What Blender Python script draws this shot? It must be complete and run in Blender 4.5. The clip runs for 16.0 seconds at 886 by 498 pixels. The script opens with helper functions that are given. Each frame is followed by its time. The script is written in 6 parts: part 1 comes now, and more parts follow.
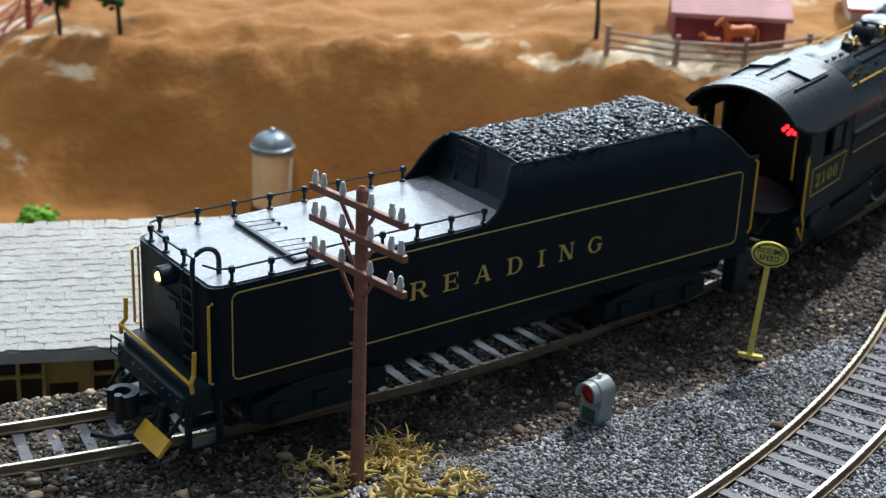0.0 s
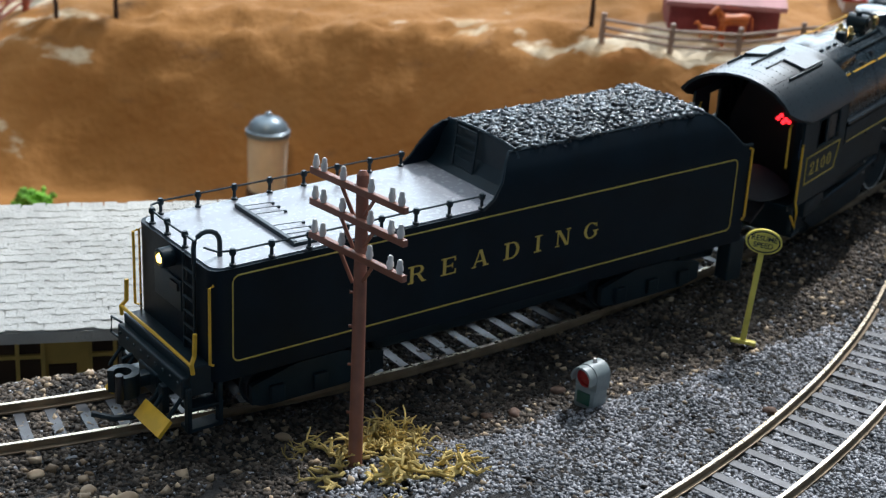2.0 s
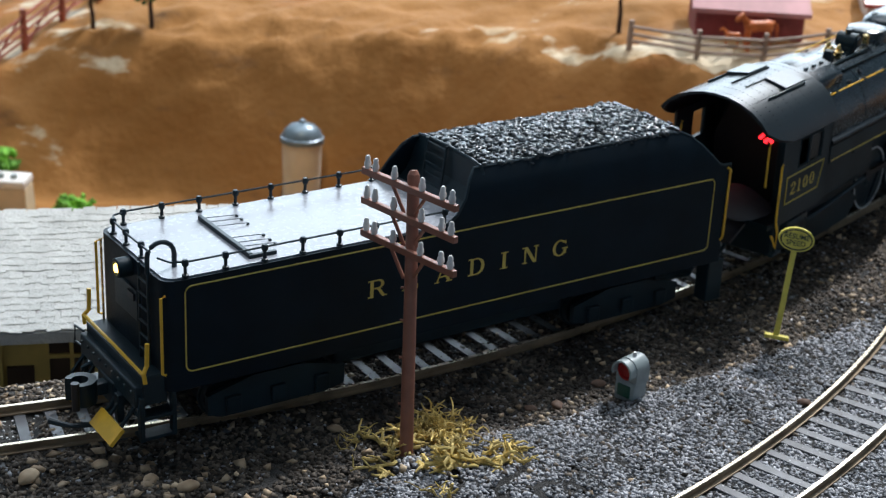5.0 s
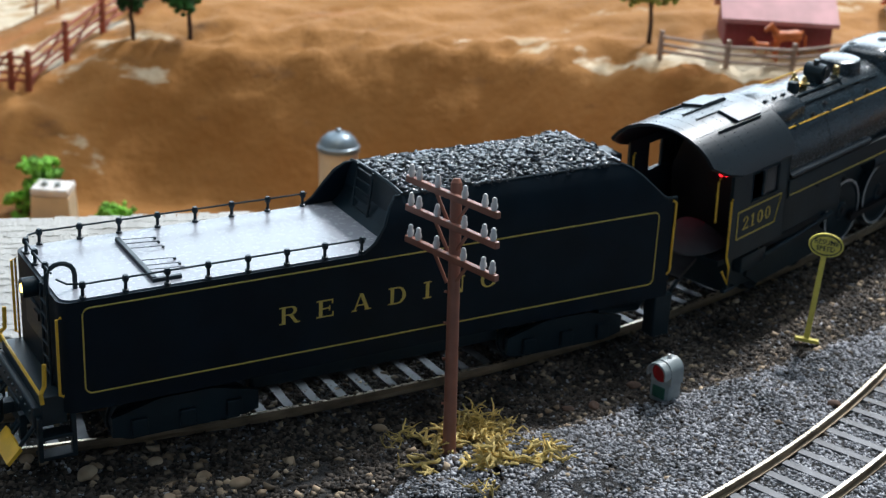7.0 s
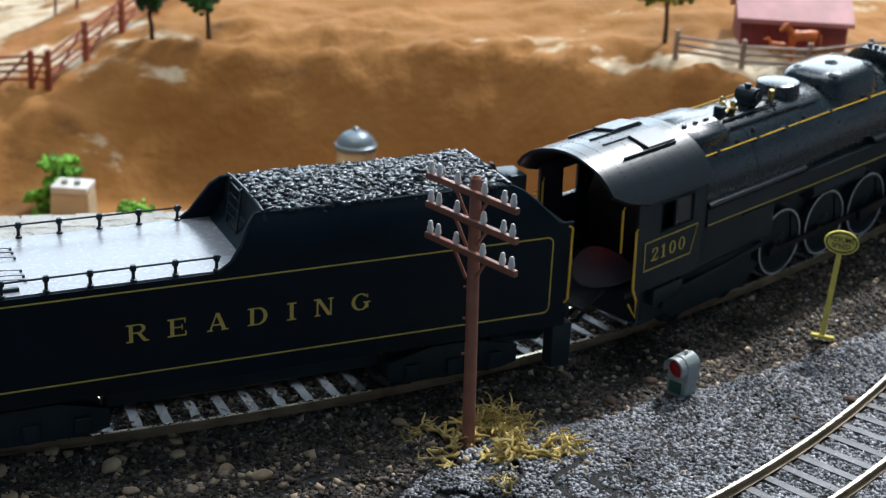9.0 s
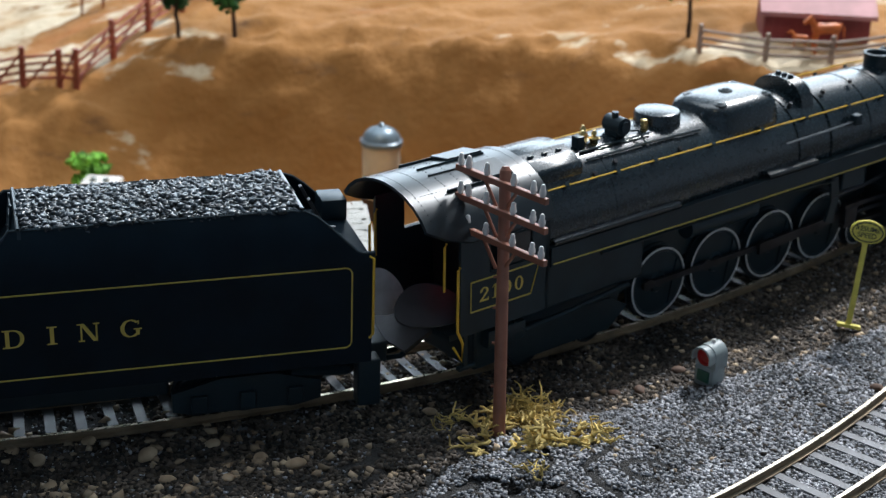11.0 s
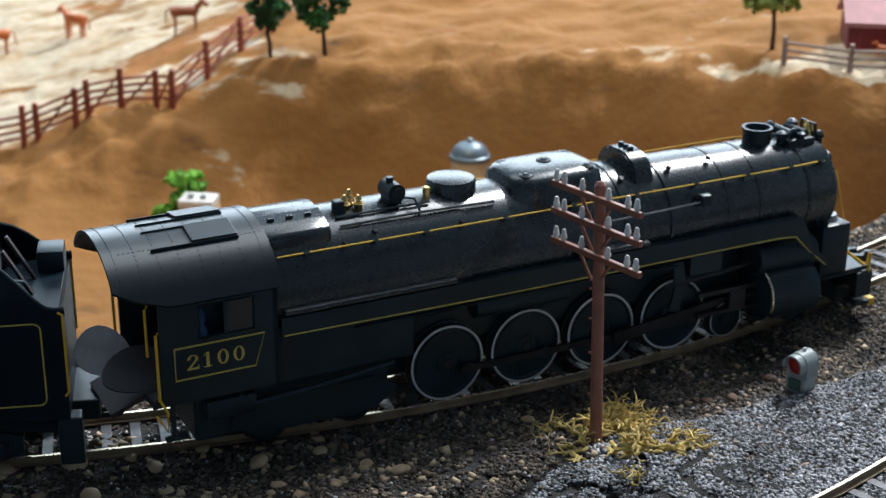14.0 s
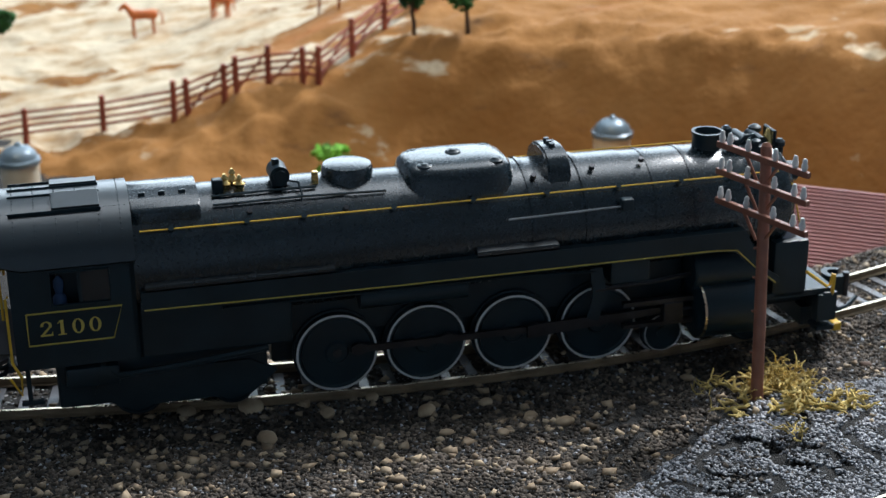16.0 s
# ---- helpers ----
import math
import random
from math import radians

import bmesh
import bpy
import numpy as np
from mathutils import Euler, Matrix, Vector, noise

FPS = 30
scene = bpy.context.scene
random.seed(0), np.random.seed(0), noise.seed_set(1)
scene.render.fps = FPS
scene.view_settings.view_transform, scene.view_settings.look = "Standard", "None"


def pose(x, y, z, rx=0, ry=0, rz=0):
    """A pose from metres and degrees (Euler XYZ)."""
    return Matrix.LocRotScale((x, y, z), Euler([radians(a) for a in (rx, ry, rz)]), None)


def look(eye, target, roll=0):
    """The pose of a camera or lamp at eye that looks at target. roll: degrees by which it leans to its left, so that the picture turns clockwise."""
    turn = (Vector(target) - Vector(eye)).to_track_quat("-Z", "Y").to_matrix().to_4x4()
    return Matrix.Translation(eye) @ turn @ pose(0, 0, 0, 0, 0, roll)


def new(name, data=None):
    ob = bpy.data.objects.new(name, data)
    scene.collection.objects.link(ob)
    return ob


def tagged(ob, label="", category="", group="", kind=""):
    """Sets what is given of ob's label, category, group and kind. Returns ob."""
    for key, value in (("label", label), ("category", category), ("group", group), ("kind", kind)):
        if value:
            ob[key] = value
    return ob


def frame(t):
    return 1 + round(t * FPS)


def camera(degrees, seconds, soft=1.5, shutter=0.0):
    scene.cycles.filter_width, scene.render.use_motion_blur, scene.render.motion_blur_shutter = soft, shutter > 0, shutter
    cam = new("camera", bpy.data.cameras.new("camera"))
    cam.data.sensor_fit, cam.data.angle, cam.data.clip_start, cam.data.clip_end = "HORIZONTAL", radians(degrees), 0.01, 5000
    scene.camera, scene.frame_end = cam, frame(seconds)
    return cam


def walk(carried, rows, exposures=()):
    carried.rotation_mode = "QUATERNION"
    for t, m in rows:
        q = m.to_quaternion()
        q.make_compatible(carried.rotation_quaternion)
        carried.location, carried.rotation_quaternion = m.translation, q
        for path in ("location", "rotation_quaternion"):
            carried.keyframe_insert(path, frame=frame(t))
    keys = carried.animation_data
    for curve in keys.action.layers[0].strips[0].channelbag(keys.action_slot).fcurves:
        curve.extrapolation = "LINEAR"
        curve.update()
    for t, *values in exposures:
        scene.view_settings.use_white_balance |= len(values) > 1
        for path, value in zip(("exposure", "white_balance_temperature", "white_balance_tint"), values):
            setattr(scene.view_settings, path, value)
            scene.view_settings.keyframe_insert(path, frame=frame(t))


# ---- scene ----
# Camera: hand-held, about 0.3 m from the track, panning along the train.
cam = camera(32.0, 16.0, 1.25)
cam.data.dof.use_dof = True
cam.data.dof.focus_distance = 0.315
cam.data.dof.aperture_fstop = 40.0
PATH = [
    (0, look((0.02217, -0.27295, 0.16303), (0.01457, 0.01250, 0.04758), 3.076)),
    (0.5, look((0.02174, -0.27187, 0.16265), (0.01633, 0.01334, 0.04649), 3.197)),
    (1, look((0.02160, -0.27234, 0.16373), (0.01663, 0.01248, 0.04661), 3.393)),
    (1.5, look((0.02180, -0.27426, 0.16437), (0.01652, 0.01033, 0.04670), 3.545)),
    (2, look((0.02034, -0.27634, 0.16384), (0.01505, 0.00817, 0.04599), 3.705)),
    (2.5, look((0.01977, -0.27712, 0.16486), (0.01424, 0.00744, 0.04713), 3.750)),
    (3, look((0.01983, -0.27719, 0.16440), (0.01405, 0.00769, 0.04746), 3.752)),
    (3.5, look((0.02007, -0.27816, 0.16433), (0.01462, 0.00680, 0.04758), 3.614)),
    (4, look((0.02064, -0.28095, 0.16637), (0.01558, 0.00406, 0.04971), 3.375)),
    (4.5, look((0.01696, -0.28507, 0.16509), (0.01046, 0.00004, 0.04874), 3.289)),
    (7, look((0.01028, -0.30062, 0.16937), (-0.00288, -0.01516, 0.05446), 2.817)),
    (7.5, look((0.01071, -0.30279, 0.17009), (-0.00308, -0.01720, 0.05557), 2.638)),
    (8, look((0.01098, -0.30440, 0.17068), (-0.00322, -0.01895, 0.05585), 2.545)),
    (8.5, look((0.00998, -0.30486, 0.17017), (-0.00479, -0.01946, 0.05530), 2.651)),
    (9, look((0.00911, -0.30482, 0.16981), (-0.00666, -0.01948, 0.05492), 2.723)),
    (11.5, look((0.00656, -0.31038, 0.16942), (-0.01454, -0.02558, 0.05406), 1.947)),
    (12, look((0.00538, -0.31114, 0.16904), (-0.01737, -0.02650, 0.05359), 1.911)),
    (12.5, look((0.00421, -0.31353, 0.16793), (-0.02077, -0.02893, 0.05286), 1.759)),
    (13, look((0.00310, -0.31487, 0.16692), (-0.02460, -0.03045, 0.05203), 1.500)),
    (13.5, look((0.00142, -0.31771, 0.16764), (-0.02939, -0.03343, 0.05318), 1.110)),
    (14, look((0.00377, -0.32149, 0.17475), (-0.03167, -0.03737, 0.06125), 0.405)),
    (14.5, look((0.00631, -0.32518, 0.17307), (-0.03410, -0.04171, 0.05960), -0.108)),
    (15, look((0.00311, -0.32502, 0.17107), (-0.04252, -0.04274, 0.05660), -0.134)),
    (15.5, look((-0.00299, -0.33071, 0.16959), (-0.05393, -0.04944, 0.05490), -0.173)),
    (16, look((-0.00745, -0.33581, 0.16980), (-0.06458, -0.05560, 0.05542), -0.311)),
]
walk(cam, PATH)

# ---- world and light ----
U = 0.0077          # plan unit, metres
world = bpy.data.worlds.new("room_air")
scene.world = world
world.use_nodes = True
world.node_tree.nodes["Background"].inputs[0].default_value = (0.75, 0.85, 1.0, 1)
world.node_tree.nodes["Background"].inputs[1].default_value = 0.02


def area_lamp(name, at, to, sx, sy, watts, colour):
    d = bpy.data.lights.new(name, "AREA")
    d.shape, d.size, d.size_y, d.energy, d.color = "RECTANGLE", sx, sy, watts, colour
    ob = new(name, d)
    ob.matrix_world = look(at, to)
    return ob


# All sources are out of view; this one's place follows the train's shadow.
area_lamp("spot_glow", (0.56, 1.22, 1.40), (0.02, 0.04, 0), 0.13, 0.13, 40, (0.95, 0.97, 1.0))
# Assumed daylight from behind, for the bright reflection on the tender deck.
area_lamp("assumed_window_glow", (-0.25, 2.17, 0.80), (-0.25, 0.0, 0.80), 2.4, 1.1, 43, (0.72, 0.87, 1.0))
# Added overhead panel that gives the boiler top its sheen.
area_lamp("added_overhead_glow", (-0.25, 0.55, 1.47), (-0.25, 0.549, 0), 1.5, 0.7, 11.5, (0.84, 0.92, 1.0))
# Added warm spot that brightens the hill and misses the train.
hill_spot = bpy.data.lights.new("added_hill_glow", "SPOT")
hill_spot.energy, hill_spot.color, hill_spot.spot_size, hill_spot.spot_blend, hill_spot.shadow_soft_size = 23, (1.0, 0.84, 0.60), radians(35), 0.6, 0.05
new("added_hill_glow", hill_spot).matrix_world = look((-0.16, -0.48, 1.42), (-0.18, 0.60, -0.02))

# ---- materials ----


def mat(name, rgb, rough=0.5, metal=0.0, vary=0.15, size=200.0, bump=0.0, fine=3.0, spec=0.5, tint=None, random_object=0.0, random_island=0.0):
    m = bpy.data.materials.new(name)
    m.use_nodes = True
    nt, N = m.node_tree, m.node_tree.nodes
    b = N["Principled BSDF"]
    co = N.new("ShaderNodeTexCoord")
    n1 = N.new("ShaderNodeTexNoise")
    n1.inputs["Scale"].default_value, n1.inputs["Detail"].default_value = size, 6
    n2 = N.new("ShaderNodeTexNoise")
    n2.inputs["Scale"].default_value, n2.inputs["Detail"].default_value = size * fine * 4, 3
    for n in (n1, n2):
        nt.links.new(co.outputs["Object"], n.inputs["Vector"])
    mix = N.new("ShaderNodeMix")
    mix.data_type = "RGBA"
    lo = [c * (1 - vary) for c in rgb]
    hi = tint or [min(1, c * (1 + vary)) for c in rgb]
    mix.inputs[6].default_value, mix.inputs[7].default_value = (*lo, 1), (*hi, 1)
    ramp = N.new("ShaderNodeMapRange")
    ramp.inputs[1].default_value, ramp.inputs[2].default_value = 0.35, 0.65
    nt.links.new(n1.outputs["Fac"], ramp.inputs[0])
    nt.links.new(ramp.outputs[0], mix.inputs[0])
    out = mix.outputs[2]
    for amount, node, socket in ((random_object, "ShaderNodeObjectInfo", "Random"), (random_island, "ShaderNodeNewGeometry", "Random Per Island")):
        if amount:
            oi = N.new(node)
            mr = N.new("ShaderNodeMapRange")
            mr.inputs[3].default_value, mr.inputs[4].default_value = 1 - amount, 1 + amount
            nt.links.new(oi.outputs[socket], mr.inputs[0])
            hs = N.new("ShaderNodeHueSaturation")
            nt.links.new(mr.outputs[0], hs.inputs["Value"])
            nt.links.new(out, hs.inputs["Color"])
            out = hs.outputs[0]
    nt.links.new(out, b.inputs["Base Color"])
    r2 = N.new("ShaderNodeMapRange")
    r2.inputs[3].default_value, r2.inputs[4].default_value = max(0.02, rough - 0.08), min(1, rough + 0.08)
    nt.links.new(n2.outputs["Fac"], r2.inputs[0])
    nt.links.new(r2.outputs[0], b.inputs["Roughness"])
    b.inputs["Metallic"].default_value = metal
    b.inputs["Specular IOR Level"].default_value = spec
    if bump:
        bp = N.new("ShaderNodeBump")
        bp.inputs["Strength"].default_value, bp.inputs["Distance"].default_value = 1.0, bump
        nt.links.new(n2.outputs["Fac"], bp.inputs["Height"])
        nt.links.new(bp.outputs[0], b.inputs["Normal"])
    return m


def glow(name, rgb, strength):
    m = bpy.data.materials.new(name)
    m.use_nodes = True
    b = m.node_tree.nodes["Principled BSDF"]
    b.inputs["Base Color"].default_value = (*rgb, 1)
    b.inputs["Emission Color"].default_value = (*rgb, 1)
    b.inputs["Emission Strength"].default_value = strength
    return m


# Blue cast in these four paints stands in for cool reflected light.
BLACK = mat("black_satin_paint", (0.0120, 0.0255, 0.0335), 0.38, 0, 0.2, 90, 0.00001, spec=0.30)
# Darker copy for the tender, its teal tint imitating reflections.
SIDE_BLACK = mat("tender_black_with_reflection_tint", (0.0034, 0.0108, 0.0180), 0.44, 0, 0.2, 90, 0.00001, spec=0.15)
BOILER = mat("graphite_boiler_paint", (0.0075, 0.0165, 0.0220), 0.26, 0, 0.15, 120, spec=0.55)
ROOF = mat("grey_black_cab_roof_paint", (0.0105, 0.0180, 0.0225), 0.34, 0, 0.15, 120, 0.00001, spec=0.55)
for m in (BOILER, ROOF):
    c = m.node_tree.nodes["Principled BSDF"].inputs
    c["Coat Weight"].default_value, c["Coat Roughness"].default_value, c["Coat IOR"].default_value = 0.25, 0.25, 1.5
# Grey paled so the base colour carries part of the reflected sheen.
DECK = mat("grey_gloss_with_painted_sheen", (0.31, 0.32, 0.35), 0.26, 0, 0.05, 60, spec=0.4)
GOLD = mat("gold_stripe_paint", (0.62, 0.47, 0.10), 0.45, 0, 0.1, 300)
YELLOW = mat("yellow_handrail_paint", (0.78, 0.46, 0.04), 0.4, 0, 0.1, 300)
SIGN_YELLOW = mat("sign_yellow_plastic", (0.74, 0.63, 0.11), 0.5, 0, 0.12, 300)
BRASS = mat("polished_brass", (0.75, 0.52, 0.20), 0.25, 1.0, 0.1, 300)
STEEL = mat("nickel_rail_top", (0.64, 0.54, 0.40), 0.28, 1.0, 0.12, 60)
RAIL_SIDE = mat("weathered_rail_side", (0.30, 0.22, 0.14), 0.5, 0.4, 0.3, 120, 0.00002)
GREY_METAL = mat("dark_rod_steel", (0.045, 0.045, 0.05), 0.38, 0.7, 0.2, 200)
STEEL_GREY = mat("grey_steel_and_pipe_highlight", (0.22, 0.235, 0.25), 0.4, 0.5, 0.2, 200)
RIM_WHITE = mat("white_tyre_rim_paint", (0.62, 0.62, 0.60), 0.5, 0, 0.1, 300)
TIE = mat("dark_plastic_sleeper", (0.095, 0.097, 0.105), 0.48, 0, 0.25, 200, 0.00003, random_object=0.25)
COAL = mat("crushed_coal", (0.028, 0.038, 0.046), 0.30, 0, 0.3, 400, 0.00005, spec=0.7, random_island=0.75)
LEDGE = mat("glossy_black_ledge_paint", (0.012, 0.018, 0.022), 0.2, 0, 0.2, 120, spec=0.6)
RUST_STONE = mat("rust_brown_stone", (0.15, 0.085, 0.055), 0.75, 0, 0.4, 200, 0.00006)
POLE_BROWN = mat("reddish_brown_plastic_pole", (0.27, 0.105, 0.066), 0.45, 0, 0.15, 200, 0.00003)
INSULATOR = mat("white_plastic_insulator", (0.72, 0.69, 0.66), 0.35, 0, 0.06, 300)
SIGNAL_GREY = mat("pale_grey_green_plastic", (0.28, 0.325, 0.325), 0.45, 0, 0.12, 300, 0.00002)
SIGNAL_GREEN = mat("dark_green_lens", (0.02, 0.10, 0.07), 0.3, 0, 0.1, 300)
RED_LENS = mat("red_signal_lens", (0.35, 0.02, 0.02), 0.25, 0, 0.1, 300)
LICHEN = mat("dry_yellow_lichen", (0.54, 0.40, 0.13), 0.8, 0, 0.35, 250, 0.00004, random_island=0.35)
BALLAST_SHEET = mat("dark_ballast_bed", (0.036, 0.034, 0.032), 0.9, 0, 0.5, 400, 0.0006)
GRAIN_DARK = mat("dark_brown_ballast_grains", (0.070, 0.058, 0.047), 0.82, 0, 0.5, 60, 0.00004, spec=0.3, tint=(0.140, 0.112, 0.088), random_island=0.8)
GRAIN_GREY = mat("blue_grey_stone_grains", (0.21, 0.22, 0.235), 0.42, 0, 0.35, 60, 0.00004, tint=(0.36, 0.36, 0.38), random_island=0.65)
GRAIN_PALE = mat("pale_grey_gravel", (0.52, 0.52, 0.52), 0.55, 0, 0.3, 100, 0.00005, random_island=0.5)
GRAIN_TAN = mat("tan_pebbles", (0.36, 0.24, 0.14), 0.7, 0, 0.4, 100, 0.00006, tint=(0.50, 0.38, 0.25), random_island=0.4)
SHINGLE = mat("off_white_shingle", (0.50, 0.50, 0.475), 0.85, 0, 0.10, 80, 0.0004, random_object=0.06, random_island=0.06)
STATION_YELLOW = mat("yellow_station_wall_paint", (0.74, 0.53, 0.15), 0.6, 0, 0.15, 80)
STATION_DARK = mat("dark_brown_timber", (0.06, 0.035, 0.02), 0.6, 0, 0.2, 100)
PINK_ROOF = mat("dusty_pink_roof_plastic", (0.42, 0.20, 0.19), 0.6, 0, 0.12, 60)
BARN_RED = mat("barn_red_paint", (0.20, 0.030, 0.035), 0.6, 0, 0.2, 80)
BARN_ROOF = mat("pale_pink_barn_roof", (0.45, 0.20, 0.21), 0.6, 0, 0.15, 80)
FENCE_BROWN = mat("red_brown_fence_plastic", (0.30, 0.075, 0.045), 0.6, 0, 0.25, 120)
FENCE_GREY = mat("weathered_grey_rail_fence", (0.34, 0.26, 0.22), 0.8, 0, 0.25, 120)
ORANGE = mat("orange_plastic_animal", (0.55, 0.14, 0.03), 0.5, 0, 0.2, 120)
HORSE_BROWN = mat("chestnut_plastic_animal", (0.30, 0.09, 0.04), 0.5, 0, 0.2, 120)
TRUNK = mat("dark_tree_bark", (0.06, 0.035, 0.025), 0.85, 0, 0.3, 150)
LEAF_DARK = mat("deep_green_foliage_foam", (0.015, 0.085, 0.015), 0.8, 0, 0.4, 200, random_island=0.5)
LEAF_OLIVE = mat("olive_foliage_foam", (0.19, 0.25, 0.05), 0.8, 0, 0.4, 200, random_island=0.5)
LEAF_BRIGHT = mat("bright_green_bush_foam", (0.12, 0.32, 0.03), 0.8, 0, 0.4, 200, random_island=0.5)
SILO_CREAM = mat("cream_silo_wall", (0.66, 0.60, 0.48), 0.6, 0, 0.1, 100)
SILO_BLUE = mat("blue_grey_silo_dome", (0.16, 0.22, 0.27), 0.35, 0.2, 0.15, 100)
BEIGE = mat("beige_box_plastic", (0.62, 0.50, 0.34), 0.6, 0, 0.1, 100)
GLASS_DULL = mat("dark_cab_glass", (0.02, 0.024, 0.028), 0.2, 0, 0.1, 100)
LAMP_WARM = glow("warm_headlamp_glow", (1.0, 0.62, 0.15), 6.0)
RED_GLOW = glow("red_firebox_glow", (1.0, 0.02, 0.03), 3.0)
# Reddish base adds the firebox light to the black backhead's colour.
RED_DIM = mat("backhead_with_red_glow_tint", (0.012, 0.005, 0.006), 0.5, 0, 0.2, 200)
# Cool tints of the unseen walls, chosen to colour reflections on the train.
WALL_BOUNCE = mat("blue_bounce_wall_paint", (0.34, 0.42, 0.50), 0.9, 0, 0.05, 3)
WALL_PAINT = mat("pale_blue_grey_room_wall_paint", (0.42, 0.46, 0.50), 0.9, 0, 0.05, 3)


def plaster(name):
    """Painted plaster: brown wash, orange stains and bare white patches higher up."""
    m = mat(name, (0.305, 0.142, 0.043), 0.8, 0, 0.14, 9, 0.0009, fine=5.0, spec=0.12, tint=(0.355, 0.170, 0.056))
    nt, N = m.node_tree, m.node_tree.nodes
    b = N["Principled BSDF"]
    base = b.inputs["Base Color"].links[0].from_socket
    co = N.new("ShaderNodeTexCoord")
    mp = N.new("ShaderNodeMapping")
    mp.inputs["Scale"].default_value = (0.55, 1.3, 1.3)
    nt.links.new(co.outputs["Object"], mp.inputs[0])

    def blotch(scale, lo, hi):
        n = N.new("ShaderNodeTexNoise")
        n.inputs["Scale"].default_value, n.inputs["Detail"].default_value, n.inputs["Roughness"].default_value = scale, 7, 0.62
        nt.links.new(mp.outputs[0], n.inputs["Vector"])
        r = N.new("ShaderNodeMapRange")
        r.inputs[1].default_value, r.inputs[2].default_value = lo, hi
        nt.links.new(n.outputs["Fac"], r.inputs[0])
        return r.outputs[0]

    def over(under, rgb, fac):
        x = N.new("ShaderNodeMix")
        x.data_type = "RGBA"
        x.inputs[7].default_value = (*rgb, 1)
        nt.links.new(under, x.inputs[6])
        nt.links.new(fac, x.inputs[0])
        return x.outputs[2]

    at = N.new("ShaderNodeAttribute")
    at.attribute_name = "bare"
    add = N.new("ShaderNodeMath")
    add.operation = "ADD"
    nt.links.new(at.outputs["Fac"], add.inputs[0])
    nt.links.new(blotch(17, 0.32, 0.72), add.inputs[1])
    cut = N.new("ShaderNodeMapRange")
    cut.inputs[1].default_value, cut.inputs[2].default_value = 0.84, 0.93
    nt.links.new(add.outputs[0], cut.inputs[0])
    c = over(base, (0.44, 0.155, 0.055), blotch(7, 0.57, 0.70))
    c = over(c, (0.20, 0.10, 0.042), blotch(41, 0.60, 0.70))
    c = over(c, (0.52, 0.36, 0.22), blotch(19, 0.71, 0.75))
    white = N.new("ShaderNodeMix")
    white.data_type = "RGBA"
    white.inputs[6].default_value, white.inputs[7].default_value = (0.62, 0.53, 0.39, 1), (0.40, 0.25, 0.12, 1)
    nt.links.new(blotch(55, 0.45, 0.66), white.inputs[0])
    x = N.new("ShaderNodeMix")
    x.data_type = "RGBA"
    nt.links.new(c, x.inputs[6])
    nt.links.new(white.outputs[2], x.inputs[7])
    nt.links.new(cut.outputs[0], x.inputs[0])
    c = x.outputs[2]
    nt.links.new(c, b.inputs["Base Color"])
    return m


HILL = plaster("brown_washed_plaster_hill")

# ---- mesh helpers (train meshes are drawn in millimetres) ----
MM = 0.001


def obj(name, bm, material, smooth=False, k=MM):
    me = bpy.data.meshes.new(name)
    bmesh.ops.recalc_face_normals(bm, faces=bm.faces)
    if k != 1:
        bmesh.ops.scale(bm, vec=(k, k, k), verts=bm.verts)
    bm.to_mesh(me)
    bm.free()
    me.materials.append(material)
    if smooth:
        me.polygons.foreach_set("use_smooth", [True] * len(me.polygons))
        me.set_sharp_from_angle(angle=radians(38))
    return new(name, me)


def part(name, bm, material, parent, label="", smooth=False, k=MM, at=None):
    ob = obj(name, bm, material, smooth, k)
    ob.parent = parent
    if at is not None:
        ob.matrix_basis = at
    return tagged(ob, label) if label else ob


def empty(name, m, label, category, group="", kind=""):
    e = new(name)
    e.empty_display_size = 0.01
    e.matrix_world = m
    return tagged(e, label, category, group, kind)


def box(bm, x0, x1, y0, y1, z0, z1, bev=0.0):
    m = Matrix.Translation(((x0 + x1) / 2, (y0 + y1) / 2, (z0 + z1) / 2)) @ Matrix.Diagonal((x1 - x0, y1 - y0, z1 - z0, 1))
    r = bmesh.ops.create_cube(bm, size=1, matrix=m)
    if bev:
        es = {e for v in r["verts"] for e in v.link_edges}
        bmesh.ops.bevel(bm, geom=list(es), offset=bev, segments=2, affect="EDGES", profile=0.5)
    return bm


def cyl(bm, p0, p1, r0, r1=None, seg=16, caps=True):
    p0, p1 = Vector(p0), Vector(p1)
    r1 = r0 if r1 is None else r1
    m = Matrix.Translation((p0 + p1) / 2) @ (p1 - p0).to_track_quat("Z", "Y").to_matrix().to_4x4()
    bmesh.ops.create_cone(bm, cap_ends=caps, segments=seg, radius1=r0, radius2=r1, depth=(p1 - p0).length, matrix=m)
    return bm


def lathe(bm, prof, m=Matrix(), seg=28):
    """Turn (radius, height) pairs round z."""
    rings = []
    for r, z in prof:
        rings.append([bm.verts.new(m @ Vector((r * math.cos(2 * math.pi * i / seg), r * math.sin(2 * math.pi * i / seg), z))) for i in range(seg)])
    for a, b in zip(rings, rings[1:]):
        for i in range(seg):
            j = (i + 1) % seg
            bm.faces.new((a[i], a[j], b[j], b[i]))
    bm.faces.new(rings[0][::-1])
    bm.faces.new(rings[-1])
    return bm


